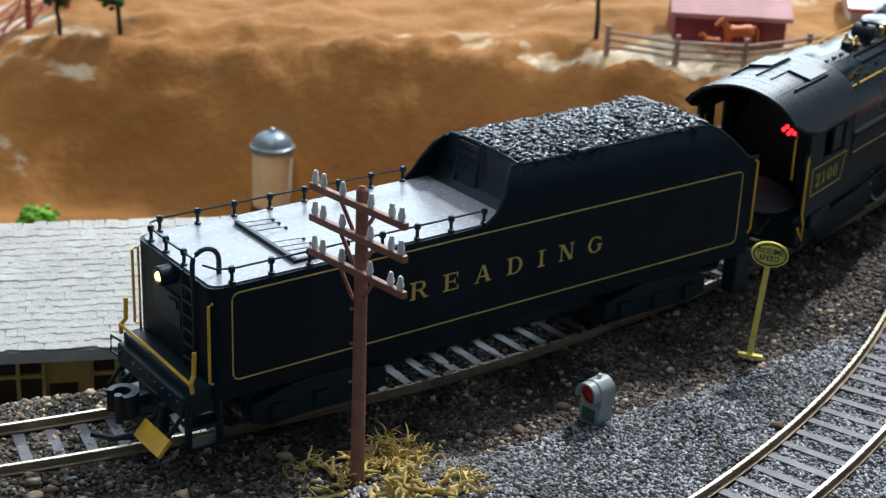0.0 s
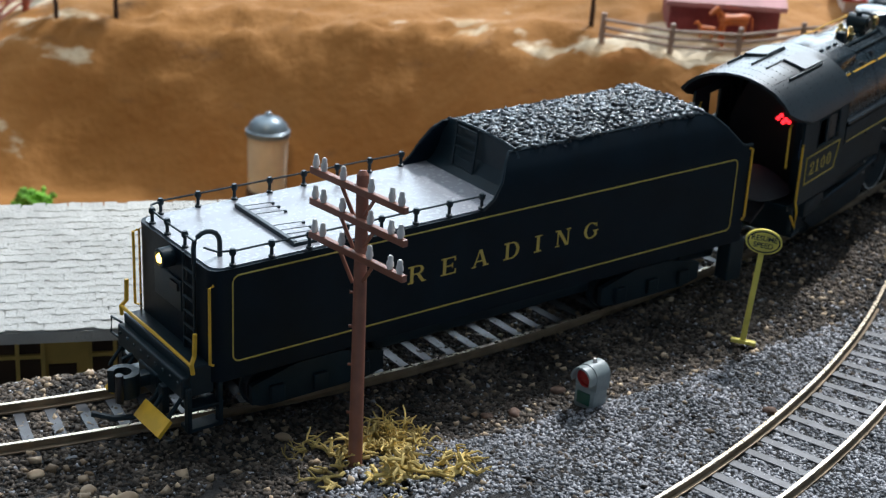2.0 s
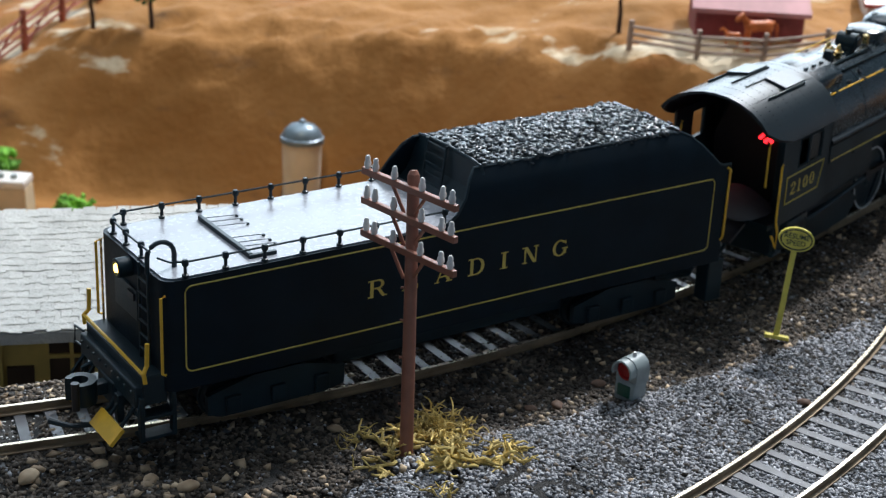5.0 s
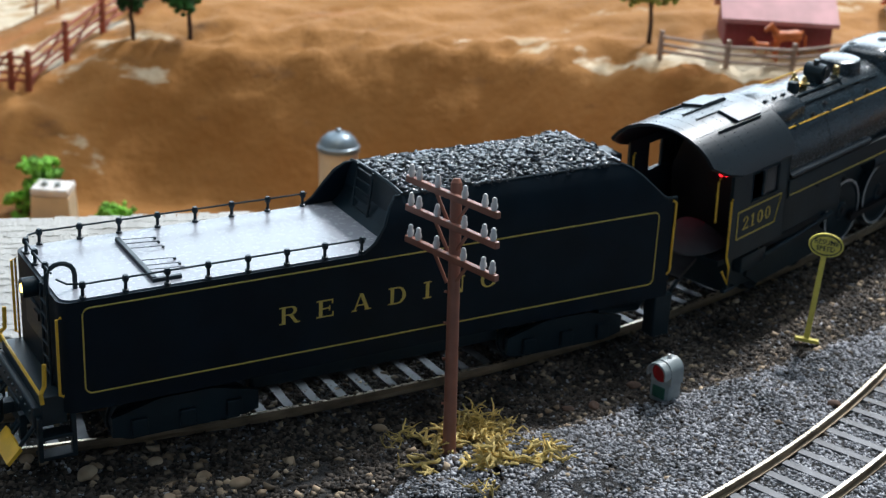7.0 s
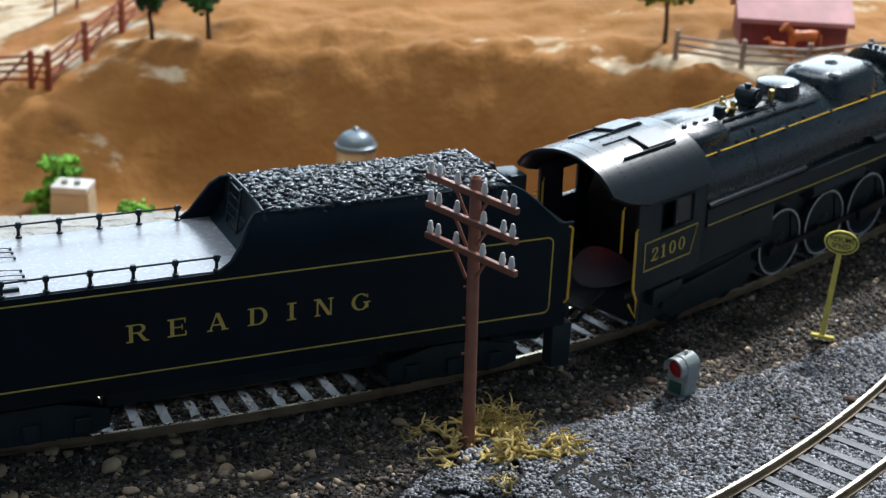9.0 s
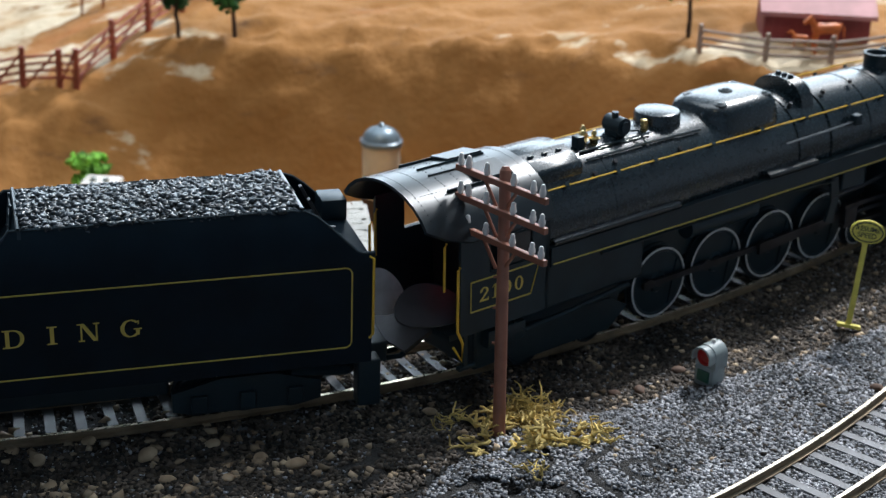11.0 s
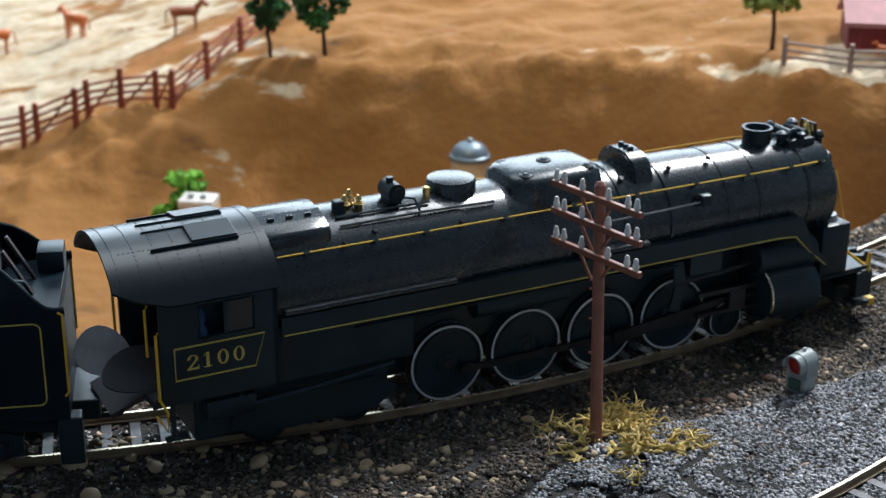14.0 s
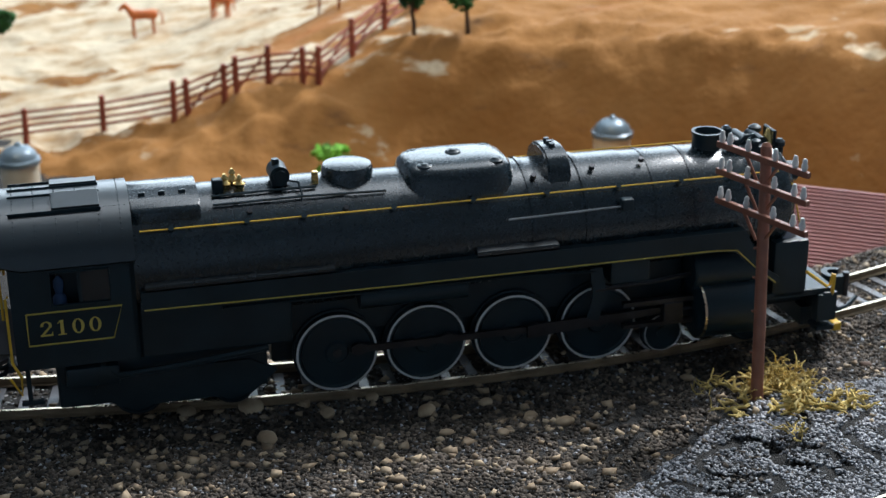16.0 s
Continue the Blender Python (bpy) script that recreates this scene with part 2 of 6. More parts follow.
def prism(bm, outline, a, b, axis="x"):
    """An outline of two-number points pushed along an axis from a to b."""
    def at(p, s):
        return {"x": (s, p[0], p[1]), "y": (p[0], s, p[1]), "z": (p[0], p[1], s)}[axis]
    lo = [bm.verts.new(at(p, a)) for p in outline]
    hi = [bm.verts.new(at(p, b)) for p in outline]
    n = len(outline)
    for i in range(n):
        bm.faces.new((lo[i], lo[(i + 1) % n], hi[(i + 1) % n], hi[i]))
    bm.faces.new(lo[::-1])
    bm.faces.new(hi)
    return bm


def tube(bm, pts, r, seg=6, taper=1.0):
    """A round rod along points."""
    pts = [Vector(p) for p in pts]
    rings = []
    for i, p in enumerate(pts):
        d = (pts[min(i + 1, len(pts) - 1)] - pts[max(i - 1, 0)]).normalized()
        s = d.cross(Vector((0.13, 0.31, 0.94)) if abs(d.z) < 0.9 else Vector((1, 0, 0))).normalized()
        u = s.cross(d)
        k = r * (1 + (taper - 1) * i / max(1, len(pts) - 1))
        rings.append([bm.verts.new(p + k * (math.cos(2 * math.pi * j / seg) * s + math.sin(2 * math.pi * j / seg) * u)) for j in range(seg)])
    for a, b in zip(rings, rings[1:]):
        for j in range(seg):
            bm.faces.new((a[j], a[(j + 1) % seg], b[(j + 1) % seg], b[j]))
    bm.faces.new(rings[0][::-1])
    bm.faces.new(rings[-1])
    return bm


def B():
    return bmesh.new()


def letters(name, text, size, material, parent, m, label="", wide=1.0, depth=0.08, space=1.0, bold=0.0):
    """Raised letters in millimetres, lying in the xy plane of m."""
    cu = bpy.data.curves.new(name, "FONT")
    cu.body, cu.size, cu.extrude, cu.align_x, cu.align_y, cu.space_character, cu.offset = text, size, depth, "CENTER", "CENTER", space, bold
    cu.resolution_u = 3
    tmp = new(name, cu)
    me = bpy.data.meshes.new_from_object(tmp.evaluated_get(bpy.context.evaluated_depsgraph_get()))
    bpy.data.objects.remove(tmp)
    me.transform(Matrix.Diagonal((MM * wide, MM, MM, 1)))
    me.materials.clear()
    me.materials.append(material)
    ob = new(name, me)
    ob.parent = parent
    ob.matrix_basis = m
    return tagged(ob, label) if label else ob


def glyph(name, ch, material, parent, m, label, k=1.0):
    """One wide roman letter or figure with thick stems, hairlines and slab serifs, 3.9 mm high."""
    bm = B()
    h = 1.95
    pieces = []

    def bar(x0, x1, y0, y1):
        pieces.append([(x0, y0), (x1, y0), (x1, y1), (x0, y1)])

    def slant(xa, ya, xb, yb, w):
        pieces.append([(xa - w, ya), (xa + w, ya), (xb + w, yb), (xb - w, yb)])

    def bow(cx, cy, rx, ry, a0, a1, wx, wy):
        arc = [radians(a0 + (a1 - a0) * i / 14) for i in range(15)]
        for a, b in zip(arc, arc[1:]):
            pieces.append([(cx + rx * math.cos(a), cy + ry * math.sin(a)), (cx + rx * math.cos(b), cy + ry * math.sin(b)),
                           (cx + (rx - wx) * math.cos(b), cy + (ry - wy) * math.sin(b)), (cx + (rx - wx) * math.cos(a), cy + (ry - wy) * math.sin(a))])

    if ch in "RED":
        bar(-1.6, -0.8, -h, h)
        bar(-2.15, -0.8, -h, -h + 0.3)
        bar(-2.15, -0.8, h - 0.3, h)
    if ch == "R":
        bar(-0.8, 0.3, h - 0.3, h)
        bar(-0.8, 0.5, -0.1, 0.2)
        bow(0.3, 0.92, 1.45, 1.03, -90, 90, 0.75, 0.3)
        slant(1.75, -h, 0.35, 0, 0.42)
        bar(1.3, 2.45, -h, -h + 0.28)
    elif ch == "E":
        bar(-0.8, 1.6, h - 0.3, h)
        bar(1.3, 1.6, h - 1.0, h)
        bar(-0.8, 0.9, -0.14, 0.16)
        bar(0.7, 0.95, -0.55, 0.55)
        bar(-0.8, 1.75, -h, -h + 0.3)
        bar(1.45, 1.75, -h, -h + 1.05)
    elif ch == "D":
        bar(-0.8, 0.1, h - 0.3, h)
        bar(-0.8, 0.1, -h, -h + 0.3)
        bow(0.0, 0, 2.05, h, -90, 90, 0.8, 0.3)
    elif ch == "A":
        slant(-1.6, -h, -0.1, h, 0.18)
        slant(1.5, -h, 0.0, h, 0.42)
        bar(-1.0, 0.9, -0.8, -0.5)
        bar(-2.2, -1.0, -h, -h + 0.28)
        bar(0.8, 2.3, -h, -h + 0.28)
    elif ch in "I1":
        bar(-0.4, 0.4, -h, h)
        bar(-1.0, 1.0, -h, -h + 0.28)
        if ch == "I":
            bar(-1.0, 1.0, h - 0.28, h)
        else:
            slant(-0.95, 1.1, -0.25, h, 0.16)
    elif ch == "N":
        bar(-1.65, -1.3, -h, h)
        bar(1.3, 1.65, -h, h)
        slant(1.25, -h, -1.35, h, 0.45)
        bar(-2.3, -1.0, h - 0.28, h)
        bar(-2.1, -0.85, -h, -h + 0.28)
        bar(0.85, 2.1, h - 0.28, h)
    elif ch == "G":
        bow(0, 0, 2.05, h, 42, 318, 0.8, 0.3)
        bar(1.0, 1.75, -1.5, -0.1)
        bar(0.6, 2.2, -0.3, 0.0)
        bar(1.4, 1.65, 0.8, 1.7)
    elif ch == "2":
        bow(0, 0.85, 1.35, 1.1, -35, 190, 0.72, 0.3)
        slant(-1.05, -h + 0.3, 0.75, 0.35, 0.36)
        bar(-1.45, 1.45, -h, -h + 0.5)
        bar(1.2, 1.45, -h, -h + 1.0)
    elif ch == "0":
        bow(0, 0, 1.45, h, 0, 360, 0.75, 0.28)
    for n, outline in enumerate(pieces):
        prism(bm, [(x * k, y * k) for x, y in outline], 0, 0.05 + 0.004 * (n % 7), "z")
    return part(name, bm, material, parent, label, at=m)


# ---- plan of the tracks ----
CX, CY, R1 = -37.31 * U, 57.84 * U, 63.385 * U
SPLIT, EASE, WIDER = -73.0, -50.9, 0.67
R3 = R1 / WIDER
C3X, C3Y = CX + (R1 - R3) * math.cos(radians(EASE)), CY + (R1 - R3) * math.sin(radians(EASE))


def grade(phi):
    """The main line climbs gently past the middle of the curve."""
    return 0.00033 * ((phi + 49) + np.sqrt((phi + 49) ** 2 + 9)) / 2


def track_at(phi):
    """A point of the main line's centre by its angle: straight left of SPLIT, a wider curve right of EASE."""
    a = radians(min(max(phi, SPLIT), EASE))
    v = Vector((CX + R1 * math.cos(a), CY + R1 * math.sin(a), float(grade(phi))))
    if phi < SPLIT:
        v += Vector((math.sin(a), -math.cos(a), 0)) * radians(SPLIT - phi) * R1
    if phi > EASE:
        b = a + radians(phi - EASE) * WIDER
        v.x, v.y = C3X + R3 * math.cos(b), C3Y + R3 * math.sin(b)
    return v


def vehicle_pose(phi, half):
    """A vehicle whose two trucks run on the line half a base (degrees) before and behind its middle."""
    a, b = track_at(phi - half), track_at(phi + half)
    d = (b - a).normalized()
    side = Vector((0, 0, 1)).cross(d).normalized()
    turn = Matrix((d, side, d.cross(side))).transposed().to_4x4()
    return Matrix.Translation((a + b) / 2) @ turn


RUN = [(0, -50.83), (1, -50.83), (2, -50.83), (3, -50.84), (3.5, -50.85), (4, -51.62), (4.5, -52.55), (5, -53.42), (5.5, -54.3), (6, -55.18),
       (6.5, -56.15), (7, -57.14), (7.5, -58.09), (8, -59.02), (8.5, -60.13), (9, -61.59), (9.5, -63.19), (10, -64.91), (10.5, -66.68), (11, -68.46),
       (11.5, -70.16), (12, -71.61), (12.5, -72.99), (13, -74.72), (13.5, -76.93), (14, -79.17), (14.5, -81.26), (15, -82.98), (15.5, -85.07), (16, -87.14)]


def run(t):
    for (t0, a), (t1, b) in zip(RUN, RUN[1:]):
        if t <= t1:
            return a + (b - a) * (t - t0) / (t1 - t0)
    return RUN[-1][1]


LOCO_AHEAD = 23.23
# ---- unseen room that encloses the layout and bounces its light ----


def slab(name, x0, x1, y0, y1, z0, z1, material, label, category):
    return tagged(obj(name, box(B(), x0, x1, y0, y1, z0, z1), material, k=1), label, category, kind="structure")


slab("floor", -2.6, 2.6, -2.6, 2.2, -1.15, -1.10, WALL_PAINT, "plain pale grey room floor under the layout", "floor")
slab("ceiling", -2.6, 2.6, -2.6, 2.2, 1.50, 1.55, WALL_PAINT, "plain pale grey ceiling above the layout", "ceiling")
# Window assumed out of view, to fit the light mirrored in the deck.
north = B()
for x0, x1, z0, z1 in ((-2.6, -1.25, -1.15, 1.55), (1.25, 2.6, -1.15, 1.55), (-1.25, 1.25, -1.15, 0.2), (-1.25, 1.25, 1.4, 1.55)):
    box(north, x0, x1, 2.2, 2.3, z0, z1)
tagged(obj("wall_north", north, WALL_PAINT, k=1), "unseen pale grey wall with an assumed window behind the layout", "wall", kind="structure")
sash = B()
for x in (-1.25, -0.42, 0.38, 1.21):
    box(sash, x, x + 0.04, 2.205, 2.27, 0.2, 1.4)
for z in (0.2, 1.36):
    box(sash, -1.25, 1.25, 2.206, 2.268, z, z + 0.04)
tagged(obj("window_1", sash, WALL_PAINT, k=1), "unseen assumed window with plain grey frame", "window", kind="structure")
# Unseen wall used as a blue reflector for the train's dark sides.
slab("wall_south", -2.6, 2.6, -2.7, -2.6, -1.15, 1.55, WALL_BOUNCE, "unseen blue wall reflecting cool light onto the train", "wall")
slab("wall_west", -2.7, -2.6, -2.7, 2.3, -1.15, 1.55, WALL_PAINT, "plain pale grey side wall", "wall")
slab("wall_east", 2.6, 2.7, -2.7, 2.3, -1.15, 1.55, WALL_PAINT, "plain pale grey side wall", "wall")

# ---- ground ----
C2X, C2Y, R2 = -32.85 * U, 34.87 * U, 55.2 * U


def sstep(a, b, x):
    t = np.clip((x - a) / (b - a), 0, 1)
    return t * t * (3 - 2 * t)


def main_offset(x, y):
    """Signed distance to the main line, positive on the outer side."""
    a = np.degrees(np.arctan2(y - CY, x - CX))
    b = np.degrees(np.arctan2(y - C3Y, x - C3X))
    s = radians(SPLIT)
    line = (x - CX) * math.cos(s) + (y - CY) * math.sin(s) - R1
    out = np.where(a < SPLIT, line, np.hypot(x - CX, y - CY) - R1)
    return np.where((b > EASE) & (b < 90), np.hypot(x - C3X, y - C3Y) - R3, out)


def main_rise(x, y):
    """Height of the main line abreast of a place."""
    b = np.degrees(np.arctan2(y - C3Y, x - C3X))
    return grade(np.clip(np.where(b < 90, EASE + (b - EASE) / WIDER, -90), -90, -12))


def waves(x, y, f, seed):
    """Cheap smooth noise from a few sines."""
    rs = np.random.RandomState(seed)
    out = 0 * x
    for i in range(7):
        a, p, k = rs.uniform(0, 6.28), rs.uniform(0, 6.28), f * rs.uniform(0.5, 2.0)
        out = out + np.sin((x * math.cos(a) + y * math.sin(a)) * k + p) / 7
    return out


GX = np.array([-8, -4.5, -3.9, -1, 0.5, 6.4, 11.7, 18, 26]) * U
GY = np.array([-40, -14, -6.5, -1.5, 0.6, 4.6, 8.9, 14.5, 22]) * U


def grey_side(x, y):
    """1 on the grey stone mound between the tracks, 0 on the dark bed."""
    return sstep(-0.002, 0.004, np.interp(x, GX, GY) - y + 0.0025 * waves(x, y, 260, 12))


def cracks(x, y):
    """Crevices in the mound before the telegraph pole."""
    here = np.exp(-((x - 0.002) ** 2 / 0.030**2 + (y + 0.022) ** 2 / 0.020**2))
    flat = np.stack([np.ravel(x), np.ravel(y)], -1)
    n = np.array([abs(noise.noise((a * 75, b * 95, 4.2))) for a, b in flat]).reshape(np.shape(x))
    return here * np.clip(1 - n / 0.13, 0, 1)


def ground_z(x, y):
    d = main_offset(x, y)
    d2 = np.abs(np.hypot(x - C2X, y - C2Y) - R2)
    z = -0.0027 + 0.0005 * sstep(0.0095, 0.011, np.abs(d)) - 0.0018 * sstep(0.013, 0.022, d) + 0.0016 * sstep(0.024, 0.036, d)
    z = z + 0.0016 * np.exp(-((x - 0.002) ** 2 + (y + 0.004) ** 2) / 0.02**2)
    z = z + 0.0012 * waves(x, y, 160, 3) * sstep(0.012, 0.03, np.abs(d))
    z = z + 0.0014 * grey_side(x, y) * sstep(0.016, 0.026, d2) - 0.0050 * cracks(x, y)
    k2 = sstep(0.0092, 0.0108, d2)
    z = (np.where(d2 < 0.021, np.maximum(z, -0.0018), z)) * k2 - 0.0026 * (1 - k2)
    z = z - 0.020 * sstep(0.05, 0.3, -y - 0.05)
    z = z + main_rise(x, y) * (1 - sstep(0.022, 0.060, np.abs(d)))
    return z - 0.069 * sstep(0.020, 0.060, -d)


def sheet(name, x0, x1, y0, y1, step, zfun, material, attr=None):
    nx, ny = int((x1 - x0) / step) + 1, int((y1 - y0) / step) + 1
    X, Y = np.meshgrid(np.linspace(x0, x1, nx), np.linspace(y0, y1, ny))
    Z = zfun(X, Y)
    me = bpy.data.meshes.new(name)
    idx = np.arange(nx * ny).reshape(ny, nx)
    F = np.stack([idx[:-1, :-1], idx[:-1, 1:], idx[1:, 1:], idx[1:, :-1]], -1).reshape(-1, 4)
    me.from_pydata(np.stack([X, Y, Z], -1).reshape(-1, 3).tolist(), [], F.tolist())
    me.materials.append(material)
    me.polygons.foreach_set("use_smooth", [True] * len(me.polygons))
    if attr:
        a = me.attributes.new(attr[0], "FLOAT", "POINT")
        a.data.foreach_set("value", attr[1](X, Y).ravel().astype(np.float32))
    return new(name, me)


tagged(sheet("ground", -0.75, 0.62, -0.42, 0.62, 0.004, ground_z, BALLAST_SHEET), "dark ballast-covered layout ground", "ground", kind="structure")

KX = np.array([-60, -50, -40, -33, -27, -21, -18, 0, 8, 12, 30, 60]) * U
KZ = np.array([-10.6, -9.6, -7.6, -5.3, -3.3, -1.2, -0.9, 0.2, 1.35, 1.55, 2.2, 2.5]) * U
KY = np.array([44, 44, 45, 45.5, 45, 47.5, 47.8, 44, 39.8, 38.2, 38, 38]) * U
KB = np.array([0.46, 0.46, 0.46, 0.46, 0.34, 0.10, 0.02, 0.06, 0.12, 0.20, 0.24, 0.24])


def hill_z(x, y):
    zc, yc = np.interp(x, KX, KZ), np.interp(x, KX, KY)
    foot = -0.0685
    foot = foot - 0.022 * sstep(-30 * U, -42 * U, x)
    wide = 0.052 + 0.045 * sstep(-28 * U, -34 * U, x)
    t = np.clip((y - (yc - wide)) / wide, 0, 1)
    flat = np.stack([np.ravel(x), np.ravel(y)], -1)
    rough = np.array([noise.fractal((a * 34, b * 50, 0.3), 0.75, 2.1, 7) for a, b in flat]).reshape(np.shape(x))
    crease = np.array([abs(noise.noise((a * 34 + 7, b * 52, 1.7))) for a, b in flat]).reshape(np.shape(x))
    fold = np.array([abs(noise.noise((a * 85 + b * 30, b * 110, 5.1))) for a, b in flat]).reshape(np.shape(x))
    lump = 0.0036 * rough - 0.0062 * crease - 0.0024 * fold + 0.003 * waves(x, y, 75, 5) + 0.0014
    face = foot + (zc - foot) * (0.30 * t + 0.70 * t * t * (3 - 2 * t))
    return face + np.maximum(0, y - yc) * 0.13 + lump * (0.35 + t) * (1 - 0.6 * sstep(0.0, 0.03, y - yc))


def hill_bare(x, y):
    """How far the wash has worn off: along the crest, in the paddock and before the shed."""
    yc = np.interp(x, KX, KY)
    out = np.interp(x, KX, KB) * (0.08 + 0.92 * sstep(-0.012, 0.012, y - yc))
    out = out + 0.06 * np.exp(-((y - yc - 0.002) / 0.009) ** 2) * sstep(-0.1, 0.5, waves(x, y, 55, 31)) + 0.25 * sstep(-30 * U, -36 * U, x) * sstep(-0.06, -0.02, y - yc)
    for px, rx, k in ((3.5, 3.5, 0.34), (10.0, 4.0, 0.42), (17.0, 6.0, 0.48), (-8.0, 4.0, 0.30)):
        out = out + k * np.exp(-((x / U - px) / rx) ** 2) * np.exp(-(((y - yc) / U - 0.9) / 1.5) ** 2) * sstep(-0.010, 0.004, y - yc + 0.006 * waves(x, y, 120, 8))
    return out


tagged(sheet("hill", -0.60, 0.45, 0.150, 0.66, 0.0027, hill_z, HILL, ("bare", hill_bare)), "brown-washed plaster hillside with bare white patches", "hill", kind="structure")


# ---- tracks ----
def rail_sweep(name, pts, parent, label):
    """A rail of real section along its centre line; head bright, web weathered."""
    prof = [(-1.1, -2.1), (1.1, -2.1), (1.1, -1.8), (0.3, -1.5), (0.3, -0.75), (0.5, -0.55), (0.5, -0.1), (0.4, 0), (-0.4, 0), (-0.5, -0.1), (-0.5, -0.55), (-0.3, -0.75), (-0.3, -1.5), (-1.1, -1.8)]
    bm = B()
    rings = []
    for i, p in enumerate(pts):
        d = (pts[min(i + 1, len(pts) - 1)] - pts[max(i - 1, 0)]).normalized()
        s = Vector((d.y, -d.x, 0))
        rings.append([bm.verts.new(p + s * a * MM + Vector((0, 0, b * MM))) for a, b in prof])
    n = len(prof)
    for a, b in zip(rings, rings[1:]):
        for j in range(n):
            f = bm.faces.new((a[j], a[(j + 1) % n], b[(j + 1) % n], b[j]))
            f.material_index = 1 if 6 <= j <= 8 else 0
    ob = part(name, bm, RAIL_SIDE, parent, label, k=1)
    ob.data.materials.append(STEEL)
    return ob


TIE_MESH = None


def lay_track(name, at, s0, s1, step, label):
    global TIE_MESH
    root = empty(name, Matrix(), label, "railway track", kind="structure")
    n = 160
    for side in (-1, 1):
        pts = []
        for i in range(n + 1):
            s = s0 + (s1 - s0) * i / n
            p, q = at(s), at(s + 0.01)
            d = (q - p).normalized()
            pts.append(p + Vector((d.y, -d.x, 0)) * side * 8.65 * MM)
        rail_sweep("rail", pts, root, "nickel-silver rail with weathered brown web")
    s = s0
    while s < s1:
        p, q = at(s), at(s + 0.01)
        if TIE_MESH is None:
            t = part("sleeper", box(B(), -1.25, 1.25, -14.8, 14.8, -3.9, -2.1, 0.12), TIE, root)
            TIE_MESH = t.data
        else:
            t = new("sleeper", TIE_MESH)
            t.parent = root
        t.matrix_basis = Matrix.Translation(p) @ Matrix.Rotation(math.atan2((q - p).y, (q - p).x) + random.uniform(-0.012, 0.012), 4, "Z")
        s += step
    return root


def second_at(phi):
    a = radians(phi)
    return Vector((C2X + R2 * math.cos(a), C2Y + R2 * math.sin(a), 0))


DEG_MAIN = math.degrees(0.0068 / R1)
lay_track("main_track", track_at, -110, -8, DEG_MAIN, "curved main track with dark plastic sleepers in ballast")
lay_track("second_track", second_at, -75, -18, math.degrees(0.0072 / R2), "curved second track with dark plastic sleepers in grey ballast")


# ---- loose stones ----
def grains(name, pts, rad, material, label, category, flat=0.75):
    rs = np.random.RandomState(len(pts))
    n = len(pts)
    base = np.array([(1, 0, 0), (0, 1, 0), (-1, 0, 0), (0, -1, 0), (0, 0, 1), (0, 0, -1)], float)
    fc = np.array([(0, 1, 4), (1, 2, 4), (2, 3, 4), (3, 0, 4), (1, 0, 5), (2, 1, 5), (3, 2, 5), (0, 3, 5)])
    v = base[None] * rs.uniform(0.65, 1.25, (n, 6, 1)) + rs.uniform(-0.35, 0.35, (n, 6, 3))
    q = rs.normal(size=(n, 4))
    q /= np.linalg.norm(q, axis=1, keepdims=True)
    w, x, y, z = q.T
    M = np.stack([1 - 2 * (y * y + z * z), 2 * (x * y - z * w), 2 * (x * z + y * w), 2 * (x * y + z * w), 1 - 2 * (x * x + z * z), 2 * (y * z - x * w),
                  2 * (x * z - y * w), 2 * (y * z + x * w), 1 - 2 * (x * x + y * y)], -1).reshape(n, 3, 3)
    v = np.einsum("nij,nkj->nki", M, v) * rad[:, None, None]
    v[:, :, 2] *= flat
    v += pts[:, None]
    f = (fc[None] + 6 * np.arange(n)[:, None, None]).reshape(-1, 3)
    me = bpy.data.meshes.new(name)
    me.vertices.add(6 * n)
    me.vertices.foreach_set("co", v.reshape(-1).astype(np.float32))
    me.loops.add(3 * len(f))
    me.loops.foreach_set("vertex_index", f.reshape(-1).astype(np.int32))
    me.polygons.add(len(f))
    me.polygons.foreach_set("loop_start", np.arange(0, 3 * len(f), 3, dtype=np.int32))
    me.polygons.foreach_set("loop_total", np.full(len(f), 3, np.int32))
    me.update(calc_edges=True)
    me.validate()
    me.materials.append(material)
    return tagged(new(name, me), label, category, kind="stuff")


def scatter(n, x0, x1, y0, y1, keep, seed, lift=0.0):
    rs = np.random.RandomState(seed)
    x, y = rs.uniform(x0, x1, n), rs.uniform(y0, y1, n)
    ok = rs.uniform(size=n) < keep(x, y)
    x, y = x[ok], y[ok]
    return np.stack([x, y, ground_z(x, y) + lift], -1)


def off_rails(x, y):
    d, d2 = main_offset(x, y), np.hypot(x - C2X, y - C2Y) - R2
    a = (np.abs(np.abs(d) - 0.00865) > 0.0016) & (np.abs(np.abs(d2) - 0.00865) > 0.0016)
    return a.astype(float)


def near_main(x, y):
    return off_rails(x, y) * (main_offset(x, y) > -0.030) * (1 - 0.92 * grey_side(x, y))


def on_grey(x, y):
    return off_rails(x, y) * (0.06 + 0.94 * grey_side(x, y)) * (main_offset(x, y) > -0.03) * (1 - 0.7 * cracks(x, y))


def seen_bed(x, y):
    """The part of the bed that lies open beside the train."""
    d = main_offset(x, y)
    return near_main(x, y) * (d < 0.075) * (d > -0.026) * (1 - 0.85 * (np.abs(d) < 0.0076) * (x < -0.08))


rs0 = np.random.RandomState(5)
p = scatter(330000, -0.24, 0.26, -0.09, 0.36, seen_bed, 21)
grains("dark_ballast", p, rs0.uniform(0.00048, 0.00105, len(p)), GRAIN_DARK, "dark brown crushed-stone ballast along the main track", "ballast")
p = scatter(260000, -0.18, 0.19, -0.09, 0.17, on_grey, 22)
